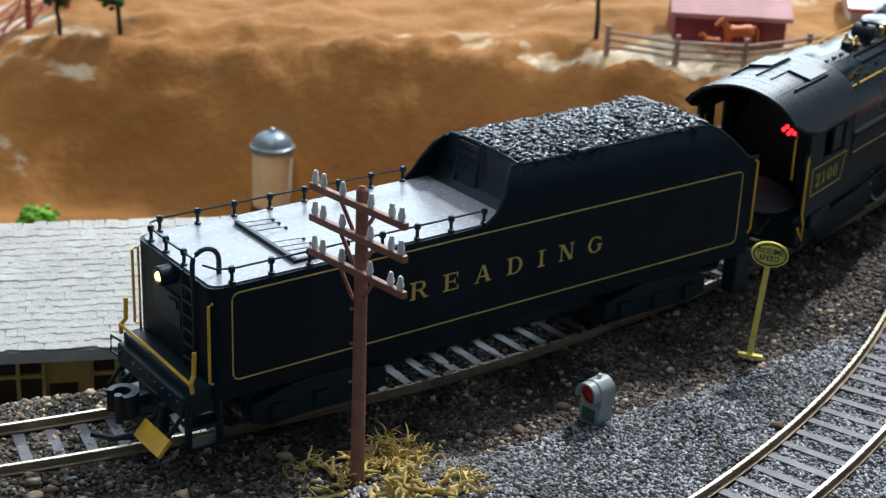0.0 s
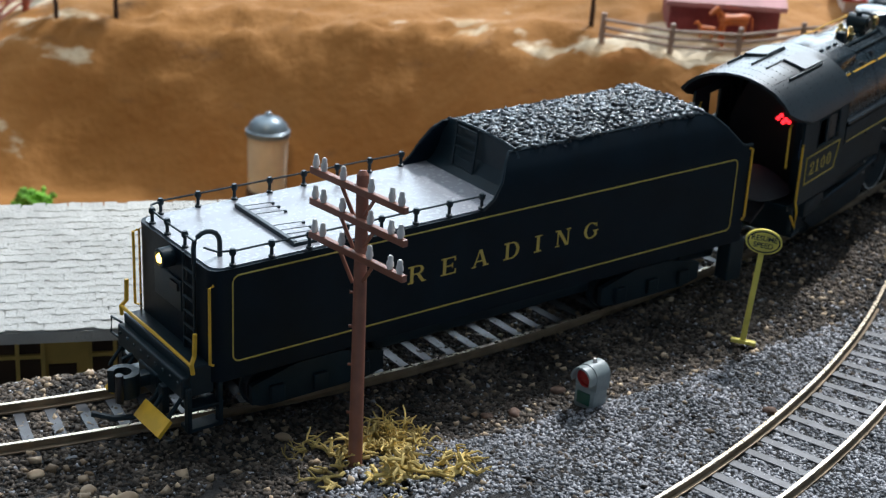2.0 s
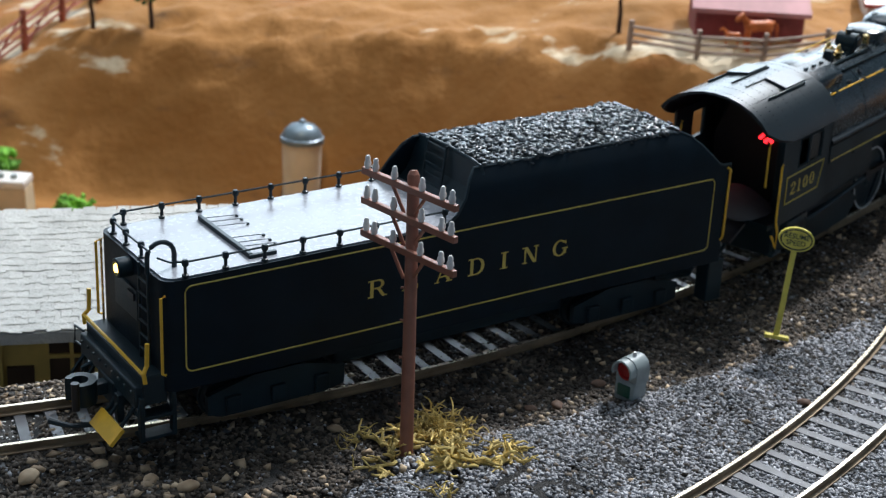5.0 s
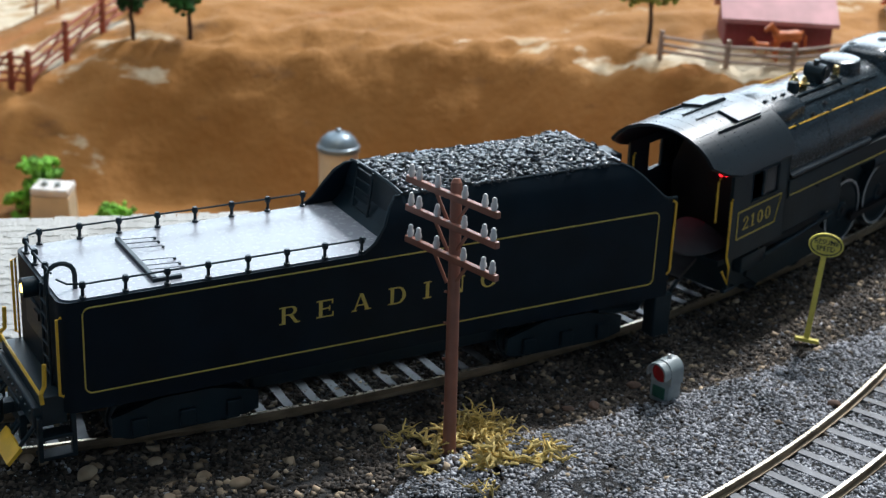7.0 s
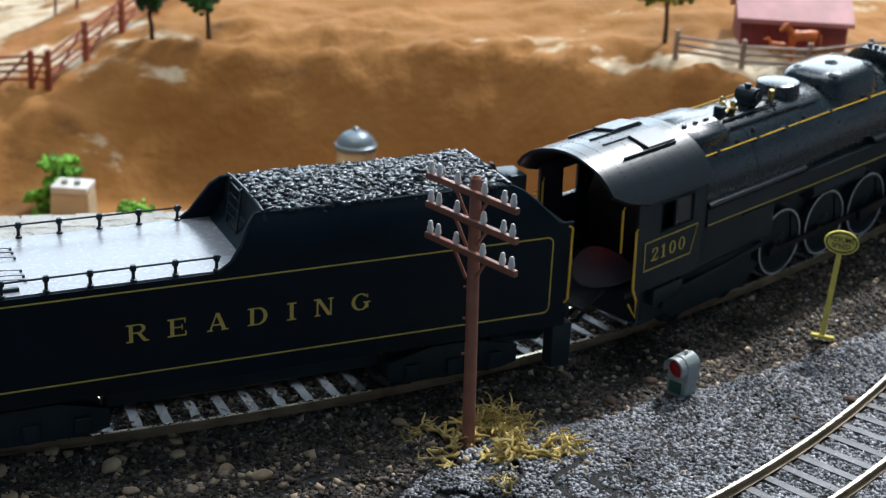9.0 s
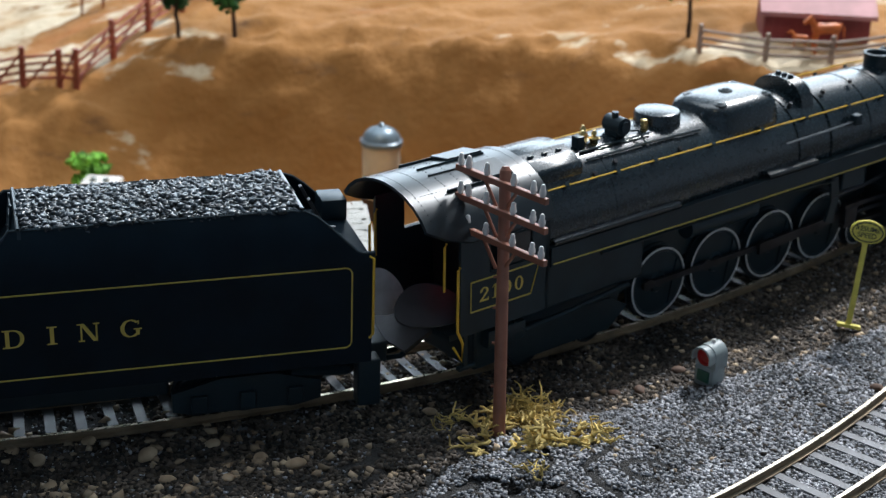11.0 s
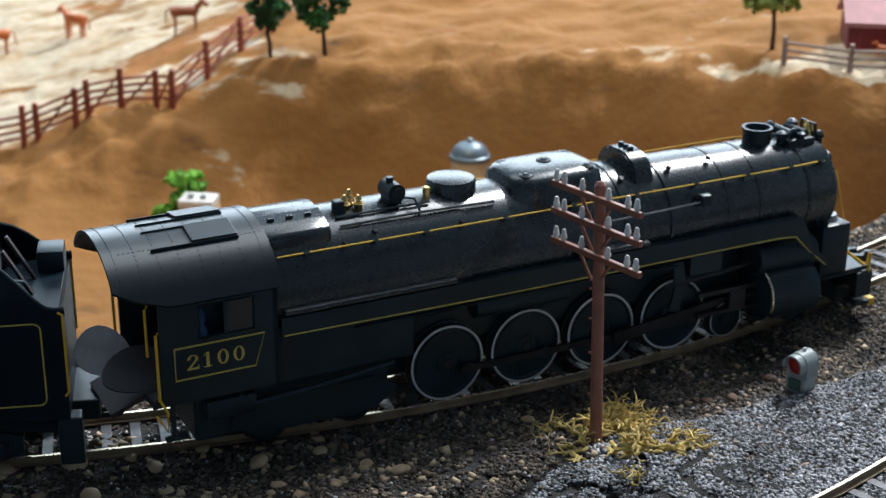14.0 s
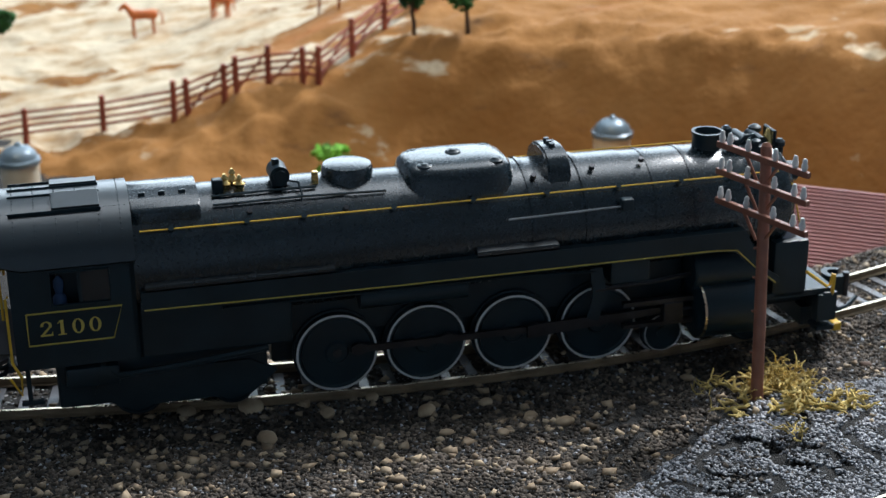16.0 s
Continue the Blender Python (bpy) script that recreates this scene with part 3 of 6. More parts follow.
grains("grey_ballast", p, rs0.uniform(0.0003, 0.0009, len(p)) * rs0.uniform(0.7, 1.0, len(p)), GRAIN_GREY, "glinting blue-grey crushed-stone ballast between the tracks", "ballast")
p = scatter(6000, -0.22, 0.20, -0.09, 0.26, seen_bed, 23, 0.0003)
grains("pebbles", p, rs0.uniform(0.0005, 0.0013, len(p)), GRAIN_TAN, "scattered tan and rust-coloured pebbles in the ballast", "pebbles", 0.7)
p = scatter(330, -0.22, -0.03, -0.08, 0.0, near_main, 25, 0.0003)
grains("rounded_pebbles", p, rs0.uniform(0.0010, 0.0021, len(p)), GRAIN_TAN, "larger ochre pebbles lying in dark ballast", "pebbles", 0.6)
p = scatter(6000, -0.27, 0.10, -0.06, 0.20, lambda x, y: (main_offset(x, y) < -0.013) & (main_offset(x, y) > -0.034), 26)
grains("shoulder_stones", p, rs0.uniform(0.0006, 0.0016, len(p)), GRAIN_TAN, "pale mixed stones on the far track shoulder", "ballast")
p = scatter(24000, -0.30, -0.05, -0.10, 0.06, lambda x, y: ((np.abs(main_offset(x, y)) < 0.0072) & (x < -0.08)) | ((main_offset(x, y) > 0.0105) & (main_offset(x, y) < 0.030) & (x < -0.08 - 1.2 * np.maximum(0, -y - 0.02))), 27, -0.0004)
grains("pale_track_gravel", p, rs0.uniform(0.0004, 0.0009, len(p)), GRAIN_PALE, "pale grey gravel between the sleepers", "ballast")


def river_pebble(x, y, r, seed, label):
    rs = random.Random(seed)
    bm = B()
    bmesh.ops.create_icosphere(bm, subdivisions=3, radius=r)
    for v in bm.verts:
        k = 1 + 0.16 * noise.noise(v.co * (1.4 / r) + Vector((seed * 3.1, 0, 0)))
        v.co = Vector((v.co.x * 1.25 * k, v.co.y * k, v.co.z * 0.62 * k))
    ob = obj("pebble", bm, GRAIN_TAN if x < 0 else RUST_STONE, True)
    z = float(ground_z(np.array(x * U), np.array(y * U)))
    ob.matrix_world = Matrix.Translation((x * U, y * U, z + r * 0.25 * MM)) @ Matrix.Rotation(rs.uniform(0, 6.28), 4, "Z") @ Matrix.Rotation(rs.uniform(-0.4, 0.4), 4, "X")
    return tagged(ob, label, "pebble", "large pebbles")


for i, (x, y, r) in enumerate(((-15.3, -3.1, 2.6), (-17.2, -3.7, 2.0), (-11.8, -1.7, 1.6), (-10.0, -2.0, 2.2), (-5.7, -2.0, 2.0), (-6.8, -1.6, 1.7), (-12.9, -2.9, 1.7), (4.3, 4.0, 1.5), (3.5, 3.9, 1.2), (5.6, 5.6, 1.5), (11.9, 5.2, 1.4), (-2.2, 1.9, 1.5), (-13.6, -1.9, 1.5), (-8.3, -1.1, 1.4), (-16.1, -1.6, 1.6), (-14.4, -4.4, 2.3), (-9.1, -3.3, 1.5), (-12.2, -4.0, 1.3), (-18.8, -2.6, 1.8), (-7.4, -3.2, 1.2))):
    river_pebble(x, y, r, i + 1, "smooth ochre pebble lying in the dark ballast" if x < 0 else "rust-brown pebble at the edge of the grey ballast")
# ---- line-side things ----


def telegraph_pole():
    m = Matrix.Translation((0, 0, -0.001)) @ Matrix.Rotation(radians(-44), 4, "Z")
    top = Matrix.Rotation(radians(44), 3, "Z") @ Vector((-0.26, 1.85, 7.79)).normalized() * 61.9

    def at(f):
        return top * f
    root = empty("telegraph_pole", m, "reddish-brown plastic telegraph pole with three crossarms and white insulators", "telegraph pole")
    bm = B()
    tube(bm, [at(0), at(0.3), at(0.7), at(0.985)], 1.5, 14, 0.86)
    tube(bm, [at(0.985), at(1.0)], 1.25, 14, 0.6)
    for z in (12, 22, 30, 37):
        c = at(z / 61.9)
        tube(bm, [c, c + Vector((-1.3, -1.6, 0.1))], 0.3, 6)
    part("pole", bm, POLE_BROWN, root, smooth=True)
    for z in (58.3, 51.9, 44.9):
        bm = box(B(), -14.5, 14.5, -1.9, -0.6, z - 0.75, z + 0.75, 0.15)
        off = Matrix.Translation(at(z / 61.9) * MM - Vector((0, 0, z * MM)))
        arm = part("crossarm", bm, POLE_BROWN, root, at=off)
        for sx in (-1, 1):
            bm = B()
            tube(bm, [(sx * 5.2, -1.2, z - 0.5), (sx * 1.0, -1.0, z - 6.4)], 0.42, 6)
            part("brace", bm, POLE_BROWN, root, at=off)
        for x in (-13.2, -10.6, -4.6, 4.0, 10.2, 13.0):
            bm = B()
            lathe(bm, [(0.6, z + 0.7), (0.6, z + 1.2), (0.8, z + 1.3), (0.76, z + 2.1), (0.56, z + 2.5), (0.58, z + 3.2), (0.3, z + 3.6)], Matrix.Translation((x, -1.25, 0)), 10)
            part("insulator", bm, INSULATOR, arm, "white plastic insulator", smooth=True)
    return root


telegraph_pole()


def dwarf_signal():
    m = Matrix.Translation((6.5 * U, 4.75 * U, -0.0012)) @ Matrix.Rotation(radians(-42), 4, "Z")
    root = empty("dwarf_signal", m, "small grey-green plastic dwarf signal with a red lens", "railway signal")
    part("base_box", box(B(), -2.9, 2.9, -2.4, 2.6, -1.0, 5.0, 0.6), SIGNAL_GREY, root, smooth=True)
    bm = B()
    prism(bm, [(-3.0, 4.4), (3.0, 4.4)] + [(3.0 * math.cos(a), 7.6 + 3.0 * math.sin(a)) for a in np.linspace(0, math.pi, 13)], -2.0, 2.7, "y")
    part("lamp_head", bm, SIGNAL_GREY, root, smooth=True)
    part("cap", cyl(B(), (0, 0.4, 10.4), (0, 0.4, 11.4), 0.6, 0.4, 8), INSULATOR, root)
    bm = B()
    lathe(bm, [(2.3, 0), (2.3, 0.6), (1.9, 0.6), (1.7, 0.15), (0.2, 0.35)], Matrix.Translation((0, -2.0, 7.4)) @ Matrix.Rotation(radians(90), 4, "X"), 18)
    part("lens", bm, RED_LENS, root, "red lens in a shallow ring", smooth=True)
    bm = B()
    ring = [(math.cos(a), math.sin(a)) for a in np.linspace(radians(-20), radians(200), 13)]
    prism(bm, [(2.9 * c, 7.5 + 2.9 * s) for c, s in ring] + [(2.45 * c, 7.5 + 2.45 * s) for c, s in ring[::-1]], -4.2, -1.9, "y")
    part("hood", bm, SIGNAL_GREY, root, smooth=True)
    part("lower_lens", box(B(), -1.8, 1.8, -2.75, -2.3, 0.8, 3.8, 0.15), SIGNAL_GREEN, root, "dark green lower panel")


dwarf_signal()


def speed_sign():
    m = Matrix.Translation((11.62 * U, 9.38 * U, 0.0006)) @ Matrix.Rotation(radians(-8), 4, "Z") @ Matrix.Rotation(radians(4), 4, "Y") @ Matrix.Rotation(radians(-9), 4, "X") @ Matrix.Diagonal((1.12, 1.12, 1.06, 1))
    root = empty("speed_sign", m, "yellow plastic oval trackside sign on a thin post", "railway sign")
    bm = box(B(), -0.62, 0.62, -0.5, 0.5, 0, 21.6, 0.12)
    part("post", bm, SIGN_YELLOW, root)
    bm = B()
    prism(bm, [(4.0 * math.cos(a), 24.3 + 2.9 * math.sin(a)) for a in np.linspace(0, 2 * math.pi, 33)[:-1]], -0.75, 0.45, "y")
    part("plate", bm, SIGN_YELLOW, root, "oval yellow plate with black words")
    bm = B()
    pts = [(3.45 * math.cos(a), -0.78, 24.3 + 2.4 * math.sin(a)) for a in np.linspace(0, 2 * math.pi, 41)]
    tube(bm, pts, 0.16, 4)
    part("border", bm, BLACK, root, "black painted border line")
    face = Matrix.Rotation(radians(90), 4, "X")
    letters("upper_word", "RESUME", 1.75, BLACK, root, Matrix.Translation((0, -0.00078, 0.02505)) @ face, "black word on the sign", 0.92, 0.05, 1.0, 0.02)
    letters("lower_word", "SPEED", 1.75, BLACK, root, Matrix.Translation((0, -0.00078, 0.02345)) @ face, "black word on the sign", 0.92, 0.05, 1.0, 0.02)
    bm = box(B(), -2.6, 2.9, -1.0, 1.0, -0.5, 0.35, 0.15)
    part("foot", bm, SIGN_YELLOW, root)


speed_sign()


def lichen(name, cx, cy, spread, count, seed, label, rad=0.42, high=5.0):
    """A dry lichen clump: many forking twigs."""
    rs = random.Random(seed)
    bm = B()

    def twig(p, d, r, n, depth):
        pts = [p]
        for _ in range(n):
            d = (d + Vector((rs.uniform(-1.0, 1.0), rs.uniform(-1.0, 1.0), rs.uniform(-0.7, 0.5)))).normalized()
            p = p + d * rs.uniform(0.9, 1.5)
            if p.z < 0.2:
                p.z = 0.2
                d.z = abs(d.z)
            pts.append(p)
            if depth and rs.random() < 0.5:
                twig(p, (d + Vector((rs.uniform(-1, 1), rs.uniform(-1, 1), rs.uniform(-0.5, 0.6)))).normalized(), r * 0.72, max(2, n - 2), depth - 1)
        tube(bm, pts, r, 6, 0.5)

    for _ in range(count):
        a = rs.uniform(0, 6.28)
        q = rs.random() ** 0.6 * spread
        twig(Vector((q * math.cos(a), q * math.sin(a), 0.3)), Vector((math.cos(a) * 0.8, math.sin(a) * 0.8, rs.uniform(0.2, 1.0) * high / 5)).normalized(), rad * rs.uniform(0.7, 1.3), rs.randint(3, 5), 2)
    ob = obj(name, bm, LICHEN, True)
    ob.matrix_world = Matrix.Translation((cx, cy, float(ground_z(np.array(cx), np.array(cy))) - 0.0003))
    return tagged(ob, label, "dry bush")


lichen("lichen_bush", 0.006, 0.012, 5.8, 84, 3, "dry yellow lichen bush behind the telegraph pole", 0.38, 4.8)
lichen("lichen_bush", 0.000, -0.003, 7.5, 22, 4, "dry yellow lichen lying round the pole's foot", 0.62, 0.8)
lichen("lichen_bush", 0.013, -0.001, 4.6, 14, 5, "thick yellow lichen branches beside the pole", 0.85, 1.6)
lichen("lichen_bush", 0.021, 0.003, 2.6, 12, 6, "small tuft of dry yellow lichen", 0.5, 3)
lichen("lichen_bush", 0.008, -0.017, 2.0, 6, 7, "small sprig of dry lichen on grey ballast", 0.35, 3)
lichen("lichen_bush", -0.010, 0.005, 2.6, 4, 8, "loose dry lichen twigs on the ballast", 0.34, 0.6)


# ---- scenery behind ----
def station():
    z0 = -0.072
    place = Matrix.Translation((-12 * U, 16 * U, 0)) @ Matrix.Rotation(radians(15), 4, "Z")
    root = empty("station_building", place, "long low station with an off-white shingled roof and yellow walls", "building")
    x0, x1 = -7.5 * U, 6 * U
    eave, ridge, ye, yr, yb = -1.1 * U, 0.40 * U, -7.2 * U, 0.0, 2.6 * U
    bm = B()
    prism(bm, [(ye, eave), (yr, ridge), (yb, eave), (yb, eave - 0.0022), (yr, ridge - 0.003), (ye, eave - 0.0022)], x0, x1, "x")
    roof = part("roof", bm, SHINGLE, root, "off-white shingled gable roof", k=1)
    part("wall", box(B(), x0 + 0.004, x1 - 0.004, ye + 0.009, yb - 0.009, z0, eave - 0.0005), STATION_YELLOW, root, k=1)
    rs = random.Random(9)
    for i in range(4):
        xa = x1 - 0.004 - i * 0.0245
        bm = box(B(), xa - 0.0135, xa, ye + 0.0082, ye + 0.0092, eave - 0.020, eave - 0.003)
        w = part("window", bm, STATION_DARK, root, "dark window opening with yellow frame", k=1)
        bm = B()
        for k in range(3):
            box(bm, xa - 0.0135 + k * 0.0063, xa - 0.0125 + k * 0.0063, ye + 0.0072, ye + 0.0084, eave - 0.020, eave - 0.003)
        box(bm, xa - 0.0135, xa, ye + 0.0072, ye + 0.0084, eave - 0.0115, eave - 0.0105)
        part("window_frame", bm, STATION_YELLOW, w, k=1)
        part("wall_board", box(B(), xa + 0.001, xa + 0.008, ye + 0.0078, ye + 0.0092, eave - 0.034, eave - 0.014), STATION_DARK, root, k=1)
    part("eave_board", box(B(), x0, x1, ye - 0.0004, ye + 0.0008, eave - 0.0034, eave - 0.0004), SHINGLE, root, k=1)
    n = (Vector((0, yr - ye, ridge - eave))).normalized()
    up = Vector((0, -n.z, n.y))
    me = bpy.data.meshes.new("shingle")
    tile = box(B(), -0.00172, 0.00172, 0, 0.0042, 0, 0.00022)
    bmesh.ops.bevel(tile, geom=list(tile.edges), offset=0.00008, segments=1, affect="EDGES")
    tile.to_mesh(me)
    tile.free()
    me.materials.append(SHINGLE)
    tilt = math.atan2(ridge - eave, yr - ye)
    bmj = B()
    count = 0
    for r in range(19):
        for c in range(33):
            x = x1 - 0.003 - c * 0.0032 - (r % 2) * 0.0016 + rs.uniform(-0.0003, 0.0003)
            if x < x0 + 0.002:
                continue
            p = Vector((x, ye, eave)) + n * (r * 0.0030 - 0.0004 + rs.uniform(-0.0005, 0.0005)) + up * (0.0001 + rs.uniform(0, 0.00014))
            m = Matrix.Translation(p) @ Matrix.Rotation(tilt - 0.025 - rs.uniform(0, 0.025), 4, "X") @ Matrix.Rotation(rs.uniform(-0.05, 0.05), 4, "Y") @ Matrix.Rotation(rs.uniform(-0.09, 0.09), 4, "Z")
            if count < 300:
                s = new("shingle", me)
                s.parent = roof
                s.matrix_basis = m
                count += 1
            else:
                bmesh.ops.create_cube(bmj, size=1, matrix=m @ Matrix.Translation((0, 0.0021, 0.00015)) @ Matrix.Diagonal((0.0034, 0.0042, 0.0003, 1)))
    tagged(part("shingle_field", bmj, SHINGLE, roof, k=1), kind="stuff")


station()


def silo(x, y, top, label):
    root = empty("silo", Matrix.Translation((x, y, -0.075)), label, "silo", "cream silos")
    h = (top + 0.075) / MM
    bm = B()
    lathe(bm, [(7.0, 0), (7.6, h * 0.3), (8.2, h - 11), (8.3, h - 8.2)], seg=28)
    part("wall", bm, SILO_CREAM, root, smooth=True)
    bm = B()
    lathe(bm, [(9.0, h - 9.0), (9.0, h - 7.0), (8.2, h - 6.6), (7.6, h - 4.6), (5.4, h - 2.4), (2.4, h - 1.2), (1.4, h - 1.0), (1.2, h), (0.5, h + 0.5)], seg=28)
    part("dome", bm, SILO_BLUE, root, "blue-grey domed cap with a small vent", smooth=True)
    bm = B()
    lathe(bm, [(8.4, 0), (8.4, h - 32), (7.4, h - 32)], seg=28)
    part("base_ring", bm, STATION_DARK, root, smooth=True)


silo(-8.27 * U, 40.37 * U, -3.4 * U, "cream silo with a blue-grey domed cap below the hill")
silo(-40.0 * U, 31.0 * U, -3.9 * U, "cream silo with a blue-grey domed cap standing alone")


def clump_mesh(bm, c, r, n, leaf, seed, squash=0.8):
    """Foam foliage: many small rough lumps round a centre, uneven at the edge."""
    rs = random.Random(seed)
    for _ in range(n):
        d = Vector((rs.gauss(0, 1), rs.gauss(0, 1), rs.gauss(0, 1))).normalized() * r * rs.random() ** 0.45
        d.z *= squash
        k = leaf * rs.uniform(0.6, 1.5)
        g = bmesh.ops.create_icosphere(bm, subdivisions=1, radius=k, matrix=Matrix.Translation(Vector(c) + d))
        for v in g["verts"]:
            v.co += Vector((rs.uniform(-1, 1), rs.uniform(-1, 1), rs.uniform(-1, 1))) * k * 0.4
    return bm


def tree(x, y, z, height, crown, material, seed, label, low=0.5):
    root = empty("tree", Matrix.Translation((x, y, z)), label, "tree", "model trees")
    rs = random.Random(seed)
    bm = B()
    pts = [(0, 0, -3)] + [(rs.uniform(-0.5, 0.5) * i * 0.4 - 0.35 * i, rs.uniform(-0.3, 0.3), height * 0.62 * i / 4) for i in range(1, 5)]
    tube(bm, pts, 1.15, 8, 0.6)
    for i in range(5):
        a = rs.uniform(0, 6.28)
        tube(bm, [pts[3], (pts[3][0] + math.cos(a) * crown * 0.5, math.sin(a) * crown * 0.5, height * 0.7)], 0.5, 5, 0.4)
    part("trunk", bm, TRUNK, root, "dark thin trunk", smooth=True)
    bm = B()
    top = pts[-1]
    for i in range(9):
        a, q = rs.uniform(0, 6.28), crown * rs.uniform(0.2, 0.75)
        clump_mesh(bm, (top[0] + q * math.cos(a), q * math.sin(a), height * rs.uniform(low, 0.95)), crown * 0.42, 34, crown * 0.10, seed * 31 + i)
    part("crown", bm, material, root, "ragged foam foliage crown", smooth=False)


tree(8.2 * U, 43.35 * U, 0.95 * U, 44, 14, LEAF_OLIVE, 1, "model tree with olive foliage beside the rail fence")
tree(-21.47 * U, 48.39 * U, -1.15 * U, 34, 13, LEAF_DARK, 2, "model tree with deep green foliage on the hill crest", 0.42)
tree(-18.14 * U, 48.78 * U, -0.9 * U, 34, 13, LEAF_DARK, 3, "model tree with deep green foliage on the hill crest", 0.42)
tree(-51.5 * U, 51.0 * U, -6.8 * U, 40, 13, LEAF_DARK, 4, "model tree with deep green foliage in the paddock")


def bush(x, y, z, r, seed, label, tall=1.5):
    bm = B()
    rs = random.Random(seed)
    for i in range(int(9 * tall / 1.5)):
        a, q = rs.uniform(0, 6.28), r * rs.uniform(0, 0.7)
        clump_mesh(bm, (q * math.cos(a), q * math.sin(a), r * rs.uniform(0.2, tall)), r * 0.42, 26, r * 0.13, seed * 17 + i)
    ob = obj("bush", bm, LEAF_BRIGHT)
    ob.matrix_world = Matrix.Translation((x, y, z))
    return tagged(ob, label, "bush", "green bushes")


bush(-24.7 * U, 38.8 * U, -9.7 * U, 11.5, 1, "tall bright green foam bush below the hill", 2.6)
bush(-20.2 * U, 38.0 * U, -9.6 * U, 9.5, 2, "bright green foam bush below the hill")


def beige_box():
    root = empty("utility_box", Matrix.Translation((-23.2 * U, 37.4 * U, -0.075)), "beige plastic box building with a white top and small roof vents", "box building")
    bm = box(B(), -8.8, 8.8, -7, 7, 0, 21.5)
    for v in bm.verts:
        if v.co.z > 10:
            v.co.x *= 0.88
            v.co.y *= 0.88
    bmesh.ops.bevel(bm, geom=list(bm.edges), offset=0.7, segments=2, affect="EDGES")
    part("body", bm, BEIGE, root, smooth=True)
    part("top", box(B(), -7.9, 7.9, -6.4, 6.4, 21.0, 24.6, 1.0), INSULATOR, root, "white rounded top", smooth=True)
    for x in (-2.8, 2.6):
        part("vent", cyl(B(), (x, -2, 24.4), (x, -2, 26.2), 1.5, 1.2, 12), SIGNAL_GREY, root, "grey round roof vent")


beige_box()


def pink_roof():
    root = empty("roofed_shed", Matrix.Translation((2.0 * U, 21.2 * U, -0.072)) @ Matrix.Rotation(radians(-9), 4, "Z"), "shed with a dusty pink corrugated roof beside the track", "building")
    top, low = 70.0, 52.0
    part("wall", box(B(), -2, 46, -26, 26, 0, low - 1), BARN_RED, root)
    bm = B()
    prism(bm, [(-34, low - 2.5), (0, top), (34, low - 2.5), (34, low - 4), (0, top - 1.5), (-34, low - 4)], -6, 50, "x")
    roof = part("roof", bm, PINK_ROOF, root, "dusty pink ribbed roof")
    for i in range(26):
        f = i / 26
        y, z = -34 + 34 * f, low - 2.5 + (top - low + 2.5) * f
        part("roof_rib", box(B(), -6, 50, y, y + 0.55, z, z + 0.75), PINK_ROOF, roof)


pink_roof()


def barn():
    z = 1.2 * U
    root = empty("barn", Matrix.Translation((11.9 * U, 41.6 * U, z)), "small barn-red shed with a pale pink roof", "shed")
    part("wall", box(B(), 0, 43, 0, 26, -6, 18.2, 0.3), BARN_RED, root)
    for i in range(14):
        part("wall_board", box(B(), 0.6 + i * 3.05, 3.2 + i * 3.05, -0.35, 0.1, -5, 18), BARN_RED, root)
    part("roof", prism(B(), [(-3, 17.6), (13, 26), (29, 17.6), (29, 19.4), (13, 27.8), (-3, 19.4)], -2, 45, "x"), BARN_ROOF, root, "pale pink gable roof")


barn()


def post_fence(name, pts, material, label, high, rails, braces=False, lumpy=0.15, thick=1.25):
    """Posts at the given plan points with rails between."""
    root = empty(name, Matrix(), label, "fence")
    rs = random.Random(len(pts))
    gz = []
    for x, y in pts:
        z = float(hill_z(np.array(x * U), np.array(y * U)))
        gz.append(Vector((x * U, y * U, z)) / MM)
        top = gz[-1] + Vector((rs.uniform(-0.5, 0.5), 0, high * rs.uniform(1.0, 1.2)))
        part("post", cyl(B(), gz[-1] - Vector((0, 0, 2)), top, thick, thick * 0.85, 7), material, root)
    for a, b in zip(gz, gz[1:]):
        for k in range(rails):
            h = high * (0.28 + 0.62 * k / max(1, rails - 1))
            mid = (a + b) / 2 + Vector((0, -0.5, h + rs.uniform(-1, 1) * lumpy * 3))
            part("fence_rail", tube(B(), [a + Vector((0, -0.6, h)), mid, b + Vector((0, -0.6, h))], 0.72, 5), material, root)
        if braces and rs.random() < 0.7:
            part("brace", tube(B(), [a + Vector((0, -0.8, 0.5)), b + Vector((0, -0.8, high))], 0.6, 5), material, root)
    return root


post_fence("rail_fence", [(8.5, 40.2), (11.85, 39.3), (15.2, 39.2), (18.4, 39.6), (21.8, 40.2)], FENCE_GREY, "weathered grey split-rail fence before the shed", 9.5, 3)
post_fence("paddock_fence", [(-58, 43.5), (-52, 44), (-46.4, 44.5), (-41.2, 45.0), (-36.5, 45.4), (-35.6, 45.5), (-33.2, 45.8), (-32.4, 45.9), (-30.4, 46.2), (-27.9, 45.4), (-26.9, 45.4), (-25.4, 48.1), (-24.0, 51.0), (-22.6, 54), (-21, 58)], FENCE_BROWN, "red-brown plastic paddock fence with diagonal braces", 17, 4, True, thick=1.7)


